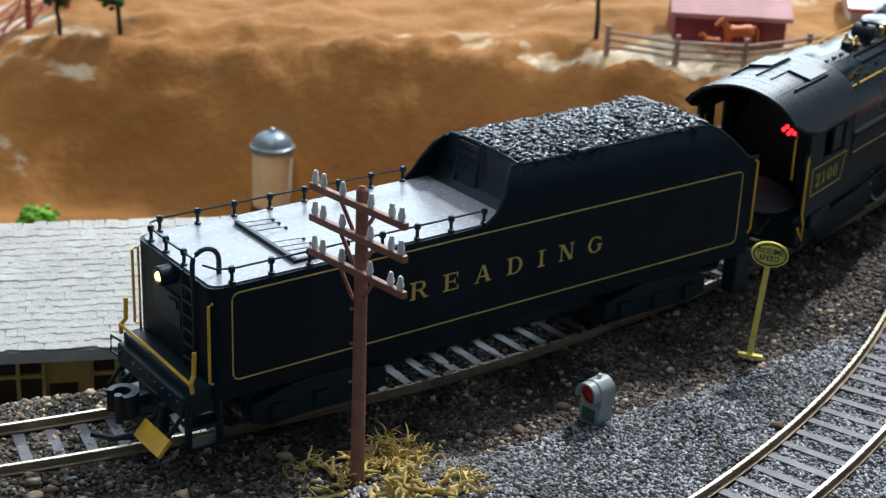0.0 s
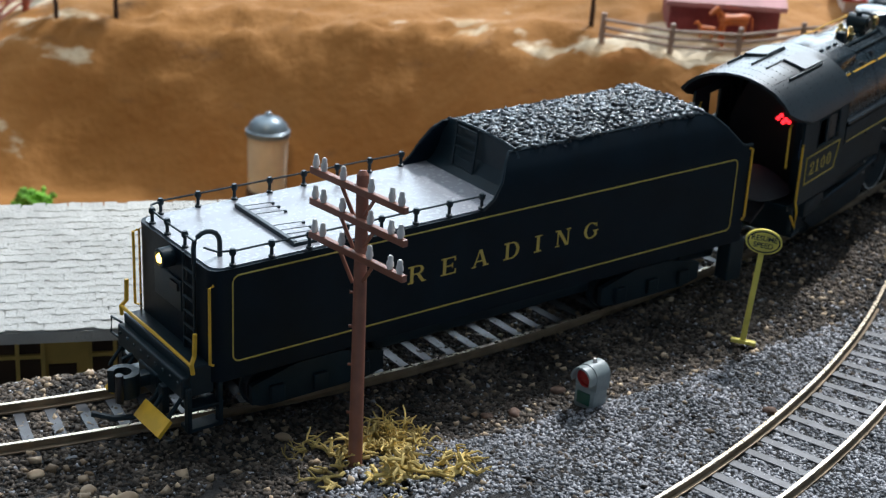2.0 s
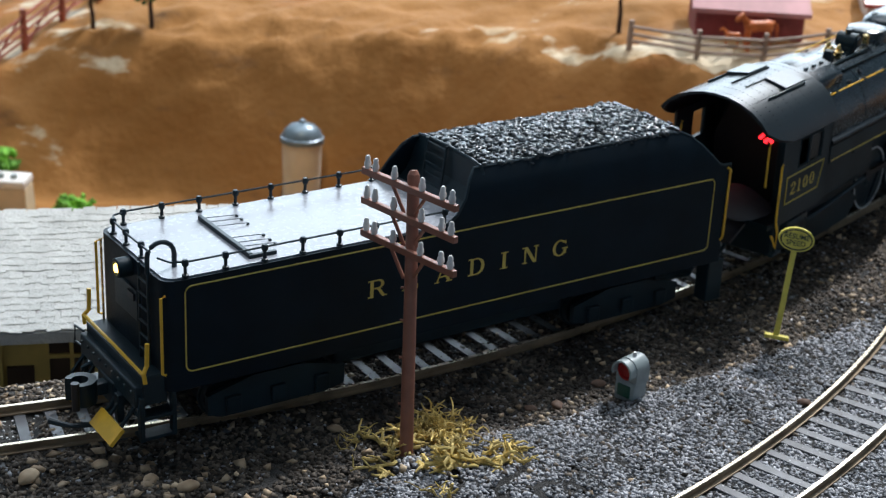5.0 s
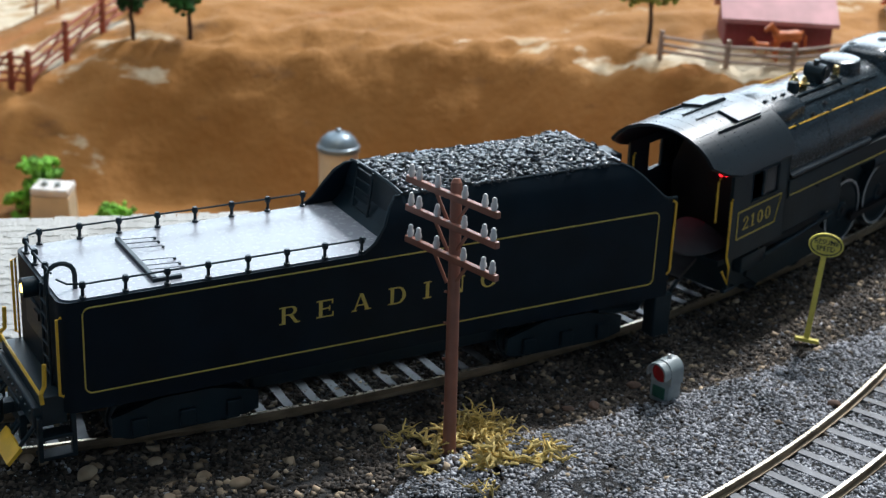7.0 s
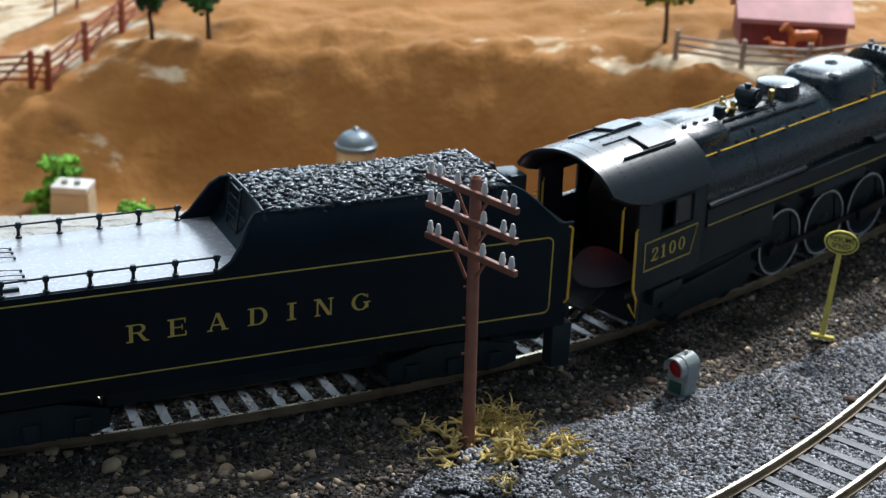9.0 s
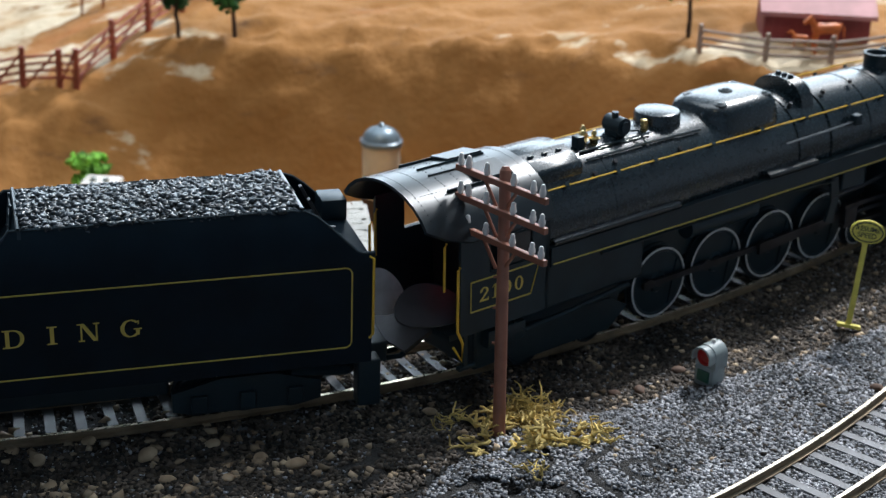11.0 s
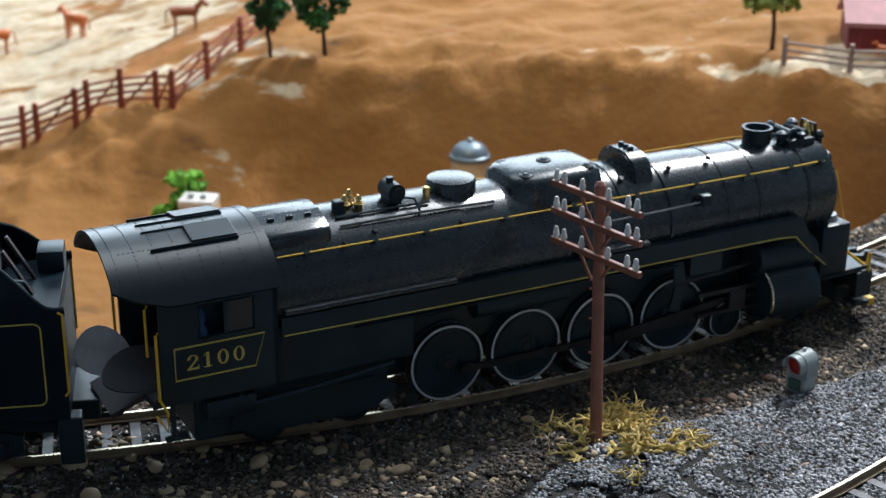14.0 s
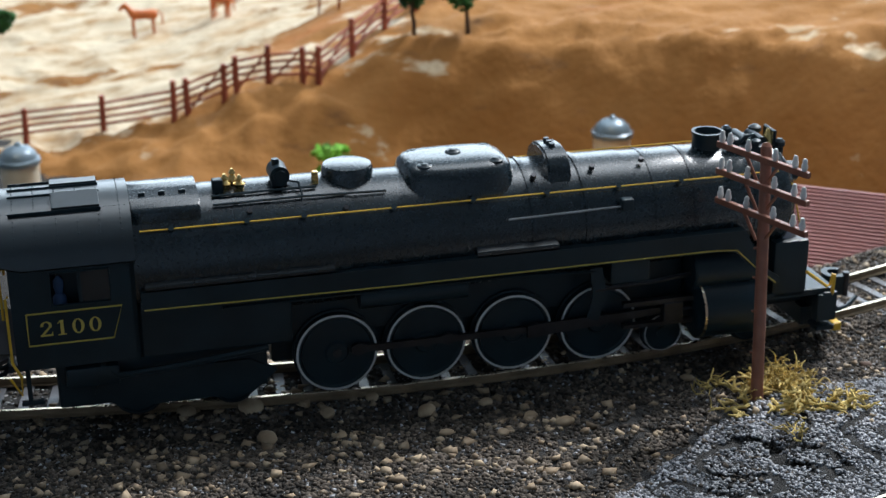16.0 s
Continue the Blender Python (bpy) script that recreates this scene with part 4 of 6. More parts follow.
def animal(x, y, turn, material, size, seed, label, name="horse"):
    z = float(hill_z(np.array(x * U), np.array(y * U)))
    root = empty(name, Matrix.Translation((x * U, y * U, z)) @ Matrix.Rotation(radians(turn), 4, "Z") @ Matrix.Diagonal((size, size, size, 1)), label, name, "paddock animals")
    bm = B()
    lathe(bm, [(0.6, -8), (2.4, -7), (3.0, -4), (2.6, 0), (3.0, 4), (2.4, 6.5), (0.8, 8)], Matrix.Translation((0, 0, 12)) @ Matrix.Rotation(radians(90), 4, "Y"), 12)
    part("body", bm, material, root, smooth=True)
    part("neck", tube(B(), [(6, 0, 13), (8.2, 0, 15.6), (9.4, 0, 17.2)], 1.9, 8, 0.7), material, root, smooth=True)
    part("head", tube(B(), [(8.7, 0, 18.0), (11.2, 0, 16.4), (13, 0, 14.8)], 1.6, 8, 0.6), material, root, smooth=True)
    part("tail", tube(B(), [(-8, 0, 14), (-10, 0, 12), (-10.4, 0, 6)], 0.7, 6, 0.6), material, root)
    for lx in (-5.5, 5.5):
        for ly in (-1.5, 1.5):
            part("leg", tube(B(), [(lx, ly, 11), (lx + 0.5, ly, 6), (lx, ly, -1)], 1.1, 6, 0.6), material, root)
    return root


animal(-46.0, 64.5, 200, ORANGE, 1.05, 1, "orange-brown plastic horse grazing in the paddock")
animal(-40.0, 65.0, 160, ORANGE, 0.95, 2, "orange-red plastic horse standing in the paddock")
animal(-29.8, 58.5, 15, HORSE_BROWN, 0.95, 3, "dark chestnut plastic horse near the paddock gate")
animal(-52.5, 50.0, 30, ORANGE, 0.8, 5, "orange plastic horse beside the paddock fence")
animal(15.0, 40.4, 200, ORANGE, 0.8, 4, "bright orange plastic animal before the shed", "goat")
animal(13.7, 40.3, 170, ORANGE, 0.4, 6, "small bright orange plastic animal before the shed", "goat")


# Added block in place of the barn's red reflection on the sand dome.
def barn_reflection():
    z = 2.0 * U
    root = empty("barn_reflection_block", Matrix.Translation((21.5 * U, 45.5 * U, z)), "added red and white block imitating the barn's reflection on the dome", "building")
    part("wall", box(B(), 0, 26, 0, 18, -6, 12), INSULATOR, root)
    part("roof", prism(B(), [(-3, 11), (9, 17), (21, 11), (21, 12.4), (9, 18.6), (-3, 12.4)], -2, 28, "x"), RED_LENS, root, "glossy red top imitating the barn's reflection")


barn_reflection()
# ---- train: shared pieces ----


def spoked_wheel(name, r, parent, at, white, side, hub=1.6, weight=True):
    """A wheel on a lying axle, seen from the side given; drivers carry a counterweight."""
    bm = B()
    s = side
    m = Matrix.Rotation(radians(90), 4, "X")
    lathe(bm, [(r + 0.55, -1.4), (r + 0.55, -0.9), (r, -0.85), (r, 0.9), (r * 0.90, 1.0), (r * 0.86, 0.55), (r * 0.3, 0.5), (hub, 1.15), (hub * 0.6, 1.2)], Matrix.Diagonal((1, s, 1, 1)) @ m if s > 0 else m, 36)
    wheel = part(name, bm, BLACK, parent, at=at, smooth=True)
    bm = B()
    n = 40
    for i in range(n):
        a0, a1 = 2 * math.pi * i / n, 2 * math.pi * (i + 1) / n
        ring = [(r * 0.942, 1.08), (r * 0.995, 1.02), (r * 0.995, 0.8), (r * 0.942, 0.8)]
        for j in range(4):
            (ra, ya), (rb, yb) = ring[j], ring[(j + 1) % 4]
            bm.faces.new([bm.verts.new((q * math.cos(a), (s * y), q * math.sin(a))) for q, y, a in ((ra, ya, a0), (rb, yb, a0), (rb, yb, a1), (ra, ya, a1))])
    bmesh.ops.remove_doubles(bm, verts=bm.verts, dist=0.001)
    part("tyre_rim", bm, RIM_WHITE if white else GREY_METAL, wheel, "white-painted tyre rim" if white else "")
    if weight:
        bm = B()
        arc = [(r * 0.86 * math.cos(a), r * 0.86 * math.sin(a)) for a in np.linspace(math.pi * 0.72, math.pi * 1.28, 9)]
        prism(bm, arc, s * 0.5, s * 1.0, "y")
        part("counterweight", bm, BLACK, wheel)
        part("axle_end", cyl(B(), (0, s * 1.0, 0), (0, s * 1.5, 0), 1.1, seg=14), GREY_METAL, wheel)
    return wheel


ROLLERS = []


def coupler(parent, x, sign):
    """Shank, C-shaped knuckle seen from above, and an air hose."""
    bm = B()
    box(bm, min(x, x + 7 * sign), max(x, x + 7 * sign), -1.4, 1.4, 7.6, 10.4, 0.3)
    arc = [(x + (9.6 + 3.4 * math.cos(a)) * sign, 3.5 * math.sin(a)) for a in np.linspace(radians(35), radians(325), 13)]
    inn = [(x + (9.8 + 1.9 * math.cos(a)) * sign, 1.9 * math.sin(a)) for a in np.linspace(radians(325), radians(35), 13)]
    prism(bm, arc + inn, 6.6, 11.8, "z")
    c = part("coupler", bm, BLACK, parent, "black knuckle coupler", smooth=True)
    part("knuckle_pin", cyl(B(), (x + 11.8 * sign, -2.6, 6.2), (x + 11.8 * sign, -2.6, 12.6), 0.9, seg=10), GREY_METAL, c)
    part("hose", tube(B(), [(x + 2 * sign, -4, 10), (x + 5 * sign, -5, 6.4), (x + 9 * sign, -4.5, 3.0), (x + 13 * sign, -2.4, 2.6), (x + 17 * sign, 0.4, 3.6)], 0.65, 7), BLACK, parent, smooth=True)


TENDER = empty("tender", vehicle_pose(run(0), 5.6), "long black steam-engine tender with gold lining, coal load and sheen-paled deck", "tender")


def build_tender():
    T = TENDER
    out = [(78, -17), (78, 17)] + [(-75.2 + 2.8 * math.cos(a), 14.2 + 2.8 * math.sin(a)) for a in np.linspace(math.pi / 2, math.pi, 7)] + [(-75.2 + 2.8 * math.cos(a), -14.2 + 2.8 * math.sin(a)) for a in np.linspace(math.pi, 1.5 * math.pi, 7)]
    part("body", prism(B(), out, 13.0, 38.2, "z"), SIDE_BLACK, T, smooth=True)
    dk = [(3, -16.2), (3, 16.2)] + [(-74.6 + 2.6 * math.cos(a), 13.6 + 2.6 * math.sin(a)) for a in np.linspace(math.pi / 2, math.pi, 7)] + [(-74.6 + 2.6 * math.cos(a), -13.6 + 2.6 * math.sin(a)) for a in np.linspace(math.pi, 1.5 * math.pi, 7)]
    part("deck", prism(B(), dk, 38.0, 38.5, "z"), DECK, T, "glossy deck paled for its sheen")
    # coal bunker: lofted sides
    bm = B()
    prof = [(17.0, 38.0), (16.9, 41), (16.3, 44), (15.0, 46.8), (13.0, 49.4)]
    xs = [(-9, 0.02), (-6, 0.2), (-3.5, 0.5), (-1.5, 0.82), (0.5, 1), (20, 1), (40, 1), (60, 1.0), (63.5, 0.98), (66, 0.88), (69, 0.66), (72, 0.4), (74.5, 0.2), (76, 0.15), (78.6, 0.15)]
    for s in (-1, 1):
        rows = []
        for x, k in xs:
            rows.append([(x, s * float(np.interp(38 + (z - 38) * k, [p[1] for p in prof], [p[0] for p in prof])), 38 + (z - 38) * k) for y, z in prof])
        vo = [[bm.verts.new(p) for p in r] for r in rows]
        vi = [[bm.verts.new((p[0], p[1] - s * 0.7, p[2])) for p in r] for r in rows]
        for a in range(len(xs) - 1):
            for b in range(4):
                bm.faces.new((vo[a][b], vo[a + 1][b], vo[a + 1][b + 1], vo[a][b + 1]))
                bm.faces.new((vi[a][b], vi[a][b + 1], vi[a + 1][b + 1], vi[a + 1][b]))
            bm.faces.new((vo[a][4], vo[a + 1][4], vi[a + 1][4], vi[a][4]))
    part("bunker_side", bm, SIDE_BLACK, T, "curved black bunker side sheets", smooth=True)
    rim = [(-13.0, 49.5), (-9, 50.0), (0, 50.3), (9, 50.0), (13.0, 49.5)]
    part("bulkhead", prism(B(), [(-16.3, 38.2), (-16.2, 44), (-14.8, 47)] + rim + [(14.8, 47), (16.2, 44), (16.3, 38.2)], 2.2, 3.0, "x"), BLACK, T, smooth=True)
    part("coping", tube(B(), [(2.4, y, z + 0.2) for y, z in rim], 0.45, 6), BLACK, T)
    for s in (-1, 1):
        edge = [(x, s * (float(np.interp(38 + (49.4 - 38) * k, [p[1] for p in prof], [p[0] for p in prof])) - 0.3), 38 + (49.4 - 38) * k) for x, k in xs]
        part("bunker_bead", tube(B(), edge, 0.4, 6), BLACK, T, smooth=True)
    part("toe_plate", prism(B(), [(-1.5, 38.5), (2.4, 38.5), (2.4, 43.5), (0.6, 40.2)], -15.8, 15.8, "y"), BLACK, T)
    for y in (-4.0, 4.0):
        part("bunker_ladder", tube(B(), [(0.2, y + 4, 38.4), (1.6, y + 4, 50.6)], 0.3, 5), BLACK, T)
    for i in range(5):
        part("rung", tube(B(), [(0.4 + i * 0.28, 0, 40 + i * 2.4), (0.4 + i * 0.28, 8, 40 + i * 2.4)], 0.25, 5), BLACK, T)
    # coal
    bm = B()
    gx, gy = 26, 12
    grid = [[bm.verts.new((3.0 + 59.4 * i / gx, -12.6 + 25.2 * j / gy, 48.7 + 1.0 * math.cos((j / gy - 0.5) * math.pi) + 0.3 * math.sin(i * 0.9 + j))) for j in range(gy + 1)] for i in range(gx + 1)]
    for i in range(gx):
        for j in range(gy):
            bm.faces.new((grid[i][j], grid[i + 1][j], grid[i + 1][j + 1], grid[i][j + 1]))
    part("coal_bed", bm, COAL, T)
    rs = np.random.RandomState(77)
    n = 4600
    x, y = rs.uniform(3.0, 62.2, n), rs.uniform(-12.7, 12.7, n)
    z = 48.8 + 1.1 * np.cos(y / 25.2 * math.pi) + rs.uniform(-0.2, 0.8, n) + 0.6 * waves(x * MM, y * MM, 400, 4)
    g = grains("coal", np.stack([x, y, z], -1) * MM, rs.uniform(0.5, 1.4, n) * MM, COAL, "glistening lumps of crushed coal", "coal", 0.62)
    g.parent = T
    del g["category"]
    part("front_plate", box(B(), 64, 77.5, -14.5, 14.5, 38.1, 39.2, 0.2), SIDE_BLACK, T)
    for y in (-6.0, 3.0):
        part("coal_board_stay", box(B(), -6.0, 6.0, -0.9, 0.9, -0.35, 0.35, 0.1), GREY_METAL, T, "dark steel stay", at=Matrix.Translation((0.0685, y * MM, 0.0442)) @ Matrix.Rotation(radians(62), 4, "Y"))
    for y in (-12.5, 12.5):
        part("coal_gate", tube(B(), [(63.2, y, 38), (62.8, y, 50.0)], 0.6, 6), GREY_METAL, T)
    part("coal_gate_plate", box(B(), 62.4, 63.2, -12.8, 12.8, 39, 50.2, 0.2), STEEL_GREY, T, "dull steel coal gate")
    part("gate_bar", tube(B(), [(63.4, -12.5, 45.5), (70.5, -12.0, 44.6)], 0.4, 6), STEEL_GREY, T)
    part("front_locker", box(B(), 71.5, 77.6, 6, 14, 39, 44.2, 0.5), BLACK, T, smooth=True)
    part("gap_tray", box(B(), 77.2, 84, -9, 9, 8.5, 13.5, 0.4), BLACK, T)
    for s in (-1, 1):
        part("front_step", box(B(), 75.0, 80.4, min(s * 12.2, s * 16.8), max(s * 12.2, s * 16.8), 1.6, 13.2, 0.4), BLACK, T)
    # gold lining and lettering on both sides
    for s in (-1, 1):
        y = s * 17.06
        r = 1.6
        cor = []
        for cx, cz, a0 in ((73.3 - r, 36.6 - r, 0), (-73.3 + r, 36.6 - r, 90), (-73.3 + r, 17.1 + r, 180), (73.3 - r, 17.1 + r, 270)):
            cor += [(cx + r * math.cos(radians(a0 + k * 15)), y, cz + r * math.sin(radians(a0 + k * 15))) for k in range(7)]
        part("lining", tube(B(), cor + [cor[0]], 0.19, 4), GOLD, T, "thin gold lining")
        face = Matrix.Translation((-0.0005, s * 0.01708, 0.0268)) @ Matrix.Rotation(radians(90), 4, "X") if s < 0 else Matrix.Translation((-0.0005, 0.01708, 0.0268)) @ Matrix.Rotation(radians(180), 4, "Z") @ Matrix.Rotation(radians(90), 4, "X")
        for ch, x in zip("READING", (-26.6, -17.6, -8.8, 0.4, 8.3, 16.0, 24.8)):
            glyph("letter", ch, GOLD, T, face @ Matrix.Translation((x * MM, 0, 0)), "gold painted letter", 1.08)
    # deck rails
    def railing(pts, name):
        part(name, tube(B(), [(x, y, 41.6) for x, y in pts], 0.24, 6), BLACK, T, "thin brass-edged black deck rail")
    for s in (-1, 1):
        railing([(-8, s * 16.0), (-40, s * 16.0), (-72, s * 16.0), (-75.5, s * 14.8), (-76.8, s * 11.5)], "deck_rail")
        for i in range(8):
            bm = B()
            x = -9 - i * 9.1
            lathe(bm, [(0.75, 38.4), (0.75, 38.9), (0.4, 39.1), (0.4, 40.6), (0.75, 41.0), (0.8, 41.7), (0.5, 42.2)], Matrix.Translation((x, s * 16.0, 0)), 8)
            part("stanchion", bm, BLACK, T, smooth=True)
    railing([(-76.8, 11.5), (-77.1, 3), (-76.9, -8)], "deck_rail")
    for y in (12, 5, -3):
        bm = B()
        lathe(bm, [(0.75, 38.4), (0.75, 38.9), (0.4, 39.1), (0.4, 40.6), (0.75, 41.0), (0.8, 41.7), (0.5, 42.2)], Matrix.Translation((-76.7, y, 0)), 8)
        part("stanchion", bm, BLACK, T, smooth=True)
    # water hatch coaming with hinge wires
    bm = B()
    box(bm, -57.0, -55.9, -13.4, 11.5, 38.4, 39.5, 0.15)
    box(bm, -57.0, -50.5, -14.0, -13.0, 38.4, 39.3, 0.15)
    part("hatch_coaming", bm, BLACK, T, "black hatch coaming on the deck")
    for y in (9.5, 7, 4, -3.5, -6.5, -9):
        bm = tube(B(), [(-55.8, y, 39.4), (-50, y, 39.0), (-48.5, y - 0.2, 38.9)], 0.10, 5)
        part("hinge_wire", box(bm, -48.7, -48.2, y - 0.5, y + 0.1, 38.5, 39.0), BLACK, T)
    # rear end
    bm = B()
    lathe(bm, [(2.2, 0), (2.2, 3.0), (2.0, 3.2), (1.6, 3.2), (1.5, 2.6)], Matrix.Translation((-78, 0.5, 35.6)) @ Matrix.Rotation(radians(-90), 4, "Y"), 16)
    lamp = part("headlamp", bm, BLACK, T, "black rear headlamp", smooth=True)
    bm = cyl(B(), (-80.7, 0.5, 35.6), (-81.25, 0.5, 35.6), 1.15, 0.9, 14)
    part("lamp_lens", bm, LAMP_WARM, lamp, "glowing warm lamp lens")
    for y in (-5.8, -10.4):
        part("ladder_rail", tube(B(), [(-78.6, y, 14.5), (-78.6, y, 39)], 0.32, 6), BLACK, T)
    for i in range(7):
        part("ladder_rung", tube(B(), [(-78.7, -5.8, 16.5 + i * 3.2), (-78.7, -10.4, 16.5 + i * 3.2)], 0.28, 6), BLACK, T)
    part("ladder_hoop", tube(B(), [(-78.6, -10.4, 38)] + [(-75.6 - 3.0 * math.cos(a), -10.4, 41.6 + 2.9 * math.sin(a)) for a in np.linspace(0, math.pi, 9)] + [(-72.6, -10.4, 38.4)], 0.55, 7), BLACK, T, smooth=True)
    part("rear_plate", box(B(), -78.5, -77.9, -4.2, 8, 24.5, 31.5, 0.15), BLACK, T)
    part("number_plate", box(B(), -78.9, -78.4, -3.2, 0.2, 29, 30.6), GREY_METAL, T)
    part("buffer_beam", box(B(), -82.5, -77, -15.5, 15.5, 10.5, 17.2, 0.3), BLACK, T)
    part("tail_beam", box(B(), -84.2, -81.5, -15.2, 15.2, 10.2, 15.2, 0.4), BLACK, T)
    part("draft_pocket", box(B(), -84.6, -78, -4.4, 4.4, 5.6, 11.4, 0.4), BLACK, T)
    part("corner_rod", tube(B(), [(-77.6, 14.6, 15.8), (-78.6, 14.8, 16.4), (-78.6, 14.8, 36.6), (-77.6, 14.6, 37.2)], 0.26, 6), BRASS, T, "thin brass corner rod")
    part("pipe_bracket", box(B(), -85.4, -83.8, -8.6, -6.4, 4.0, 10.6, 0.3), BLACK, T)
    part("brake_pipe", tube(B(), [(-85, 6, 12), (-87, 6.6, 11), (-88, 6.4, 6), (-87.4, 6, 3.4)], 0.55, 6), BLACK, T, smooth=True)
    for i in range(9):
        part("beam_bolt", cyl(B(), (-84.1, -13.5 + i * 3.4, 13.6), (-84.6, -13.5 + i * 3.4, 13.6), 0.45, 0.35, 8), BLACK, T)
    for s in (-1, 1):
        part("grab_iron", tube(B(), [(-77.8, s * 17.2, 35.5), (-78.8, s * 17.3, 35.2), (-78.8, s * 17.3, 18), (-78.0, s * 17.2, 17.6)], 0.33, 6), YELLOW, T, "yellow grab iron")
        part("corner_handrail", tube(B(), [(-81.4, s * 15.8, 25), (-81.6, s * 15.8, 20), (-82.6, s * 16.4, 18.6), (-82.4, s * 16.6, 16.4)], 0.5, 6), YELLOW, T, "yellow bent handrail end")
        part("front_handrail", tube(B(), [(77.2, s * 17.1, 39.0), (78.2, s * 17.2, 38.4), (78.2, s * 17.2, 20), (77.4, s * 17.1, 19)], 0.33, 6), YELLOW, T, "yellow front handrail")
        part("footboard", prism(B(), [(-90.4, 3.7), (-89.8, 3.1), (-86.9, 6.2), (-87.5, 6.8)], *((-16.0, -4.8) if s < 0 else (6.4, 9.4)), "y"), YELLOW, T, "yellow footboard")
        part("footboard_hanger", tube(B(), [(-83.5, s * 8, 10.5), (-87.0, s * 8, 6.2)], 0.5, 6), BLACK, T)
        part("footboard_hanger", tube(B(), [(-83.5, s * 14, 10.5), (-87.0, s * 14, 6.2)], 0.5, 6), BLACK, T)
        y0, y1 = min(s * 14.8, s * 16.6), max(s * 14.8, s * 16.6)
        part("step_plate", box(B(), -83.6, -82.6, y0, y1, 2.6, 13, 0.2), BLACK, T)
        part("step_plate", box(B(), -76.4, -75.4, y0, y1, 2.6, 13, 0.2), BLACK, T)
        for z in (2.8, 7.6):
            part("rear_step", box(B(), -83.4, -75.6, min(s * 12.6, s * 16.6), max(s * 12.6, s * 16.6), z, z + 0.8, 0.15), BLACK, T)
    part("lift_bar", tube(B(), [(-82.6, -16.2, 18.2), (-82.9, 0, 19.0), (-82.6, 16.2, 18.6)], 0.4, 6), YELLOW, T, "yellow uncoupling bar")
    part("side_loop", tube(B(), [(-83, 15.5, 15), (-84, 18.5, 15.5), (-84, 19, 11.5), (-83, 15.5, 10.8)], 0.3, 6), BLACK, T)
    coupler(T, -80.5, -1)
    part("underframe", box(B(), -77, 77, -8, 8, 9.8, 13.2, 0.3), BLACK, T)
    part("centre_tank", box(B(), -33, 33, -9, 12, 5.4, 13.1, 0.8), BLACK, T)
    for cx in (-50, 50):
        for s in (-1, 1):
            bm = B()
            prism(bm, [(cx - 17, 3.5), (cx - 12, 2.4), (cx + 12, 2.4), (cx + 17, 3.5), (cx + 17, 8), (cx + 6, 10.8), (cx - 6, 10.8), (cx - 17, 8)], s * 12.4, s * 13.8, "y")
            fr = part("truck_frame", bm, BLACK, T)
            for k in (-11, 0, 11):
                part("journal_box", box(B(), cx + k - 1.8, cx + k + 1.8, min(s * 13.6, s * 14.9), max(s * 13.6, s * 14.9), 3.2, 7.2, 0.3), BLACK, fr)
        for k in (-11, 0, 11):
            for s in (-1, 1):
                w = spoked_wheel("wheel", 5.1, T, Matrix.Translation(((cx + k) * MM, s * 8.9 * MM, 5.1 * MM)), False, s, weight=False)
                ROLLERS.append((w, 5.1, Vector(((cx + k) * MM, s * 8.9 * MM, 5.1 * MM))))
    part("tank_pipe", tube(B(), [(60, -12, 10), (74, -10, 8), (80, -6, 9)], 1.3, 8), BLACK, T)
    for i in range(4):
        part("drawbar_hose", tube(B(), [(77, -6 + i * 4, 12), (82, -6 + i * 4, 8 - i % 2), (88, -6 + i * 4, 8), (93, -5 + i * 3.6, 13)], 0.7, 6), BLACK, T)


build_tender()

LOCO = empty("steam_locomotive", vehicle_pose(run(0) + LOCO_AHEAD, 5.6), "black and graphite steam locomotive with gold handrails and white-rimmed drivers", "locomotive")
DRIVE_X, CRANK, DRIVE_R, AXLE_Z = (-33.0, -11.0, 11.0, 33.0), 5.2, 9.9, 9.9
DRIVERS, RODS = [], []
BOILER_Z = 36.0


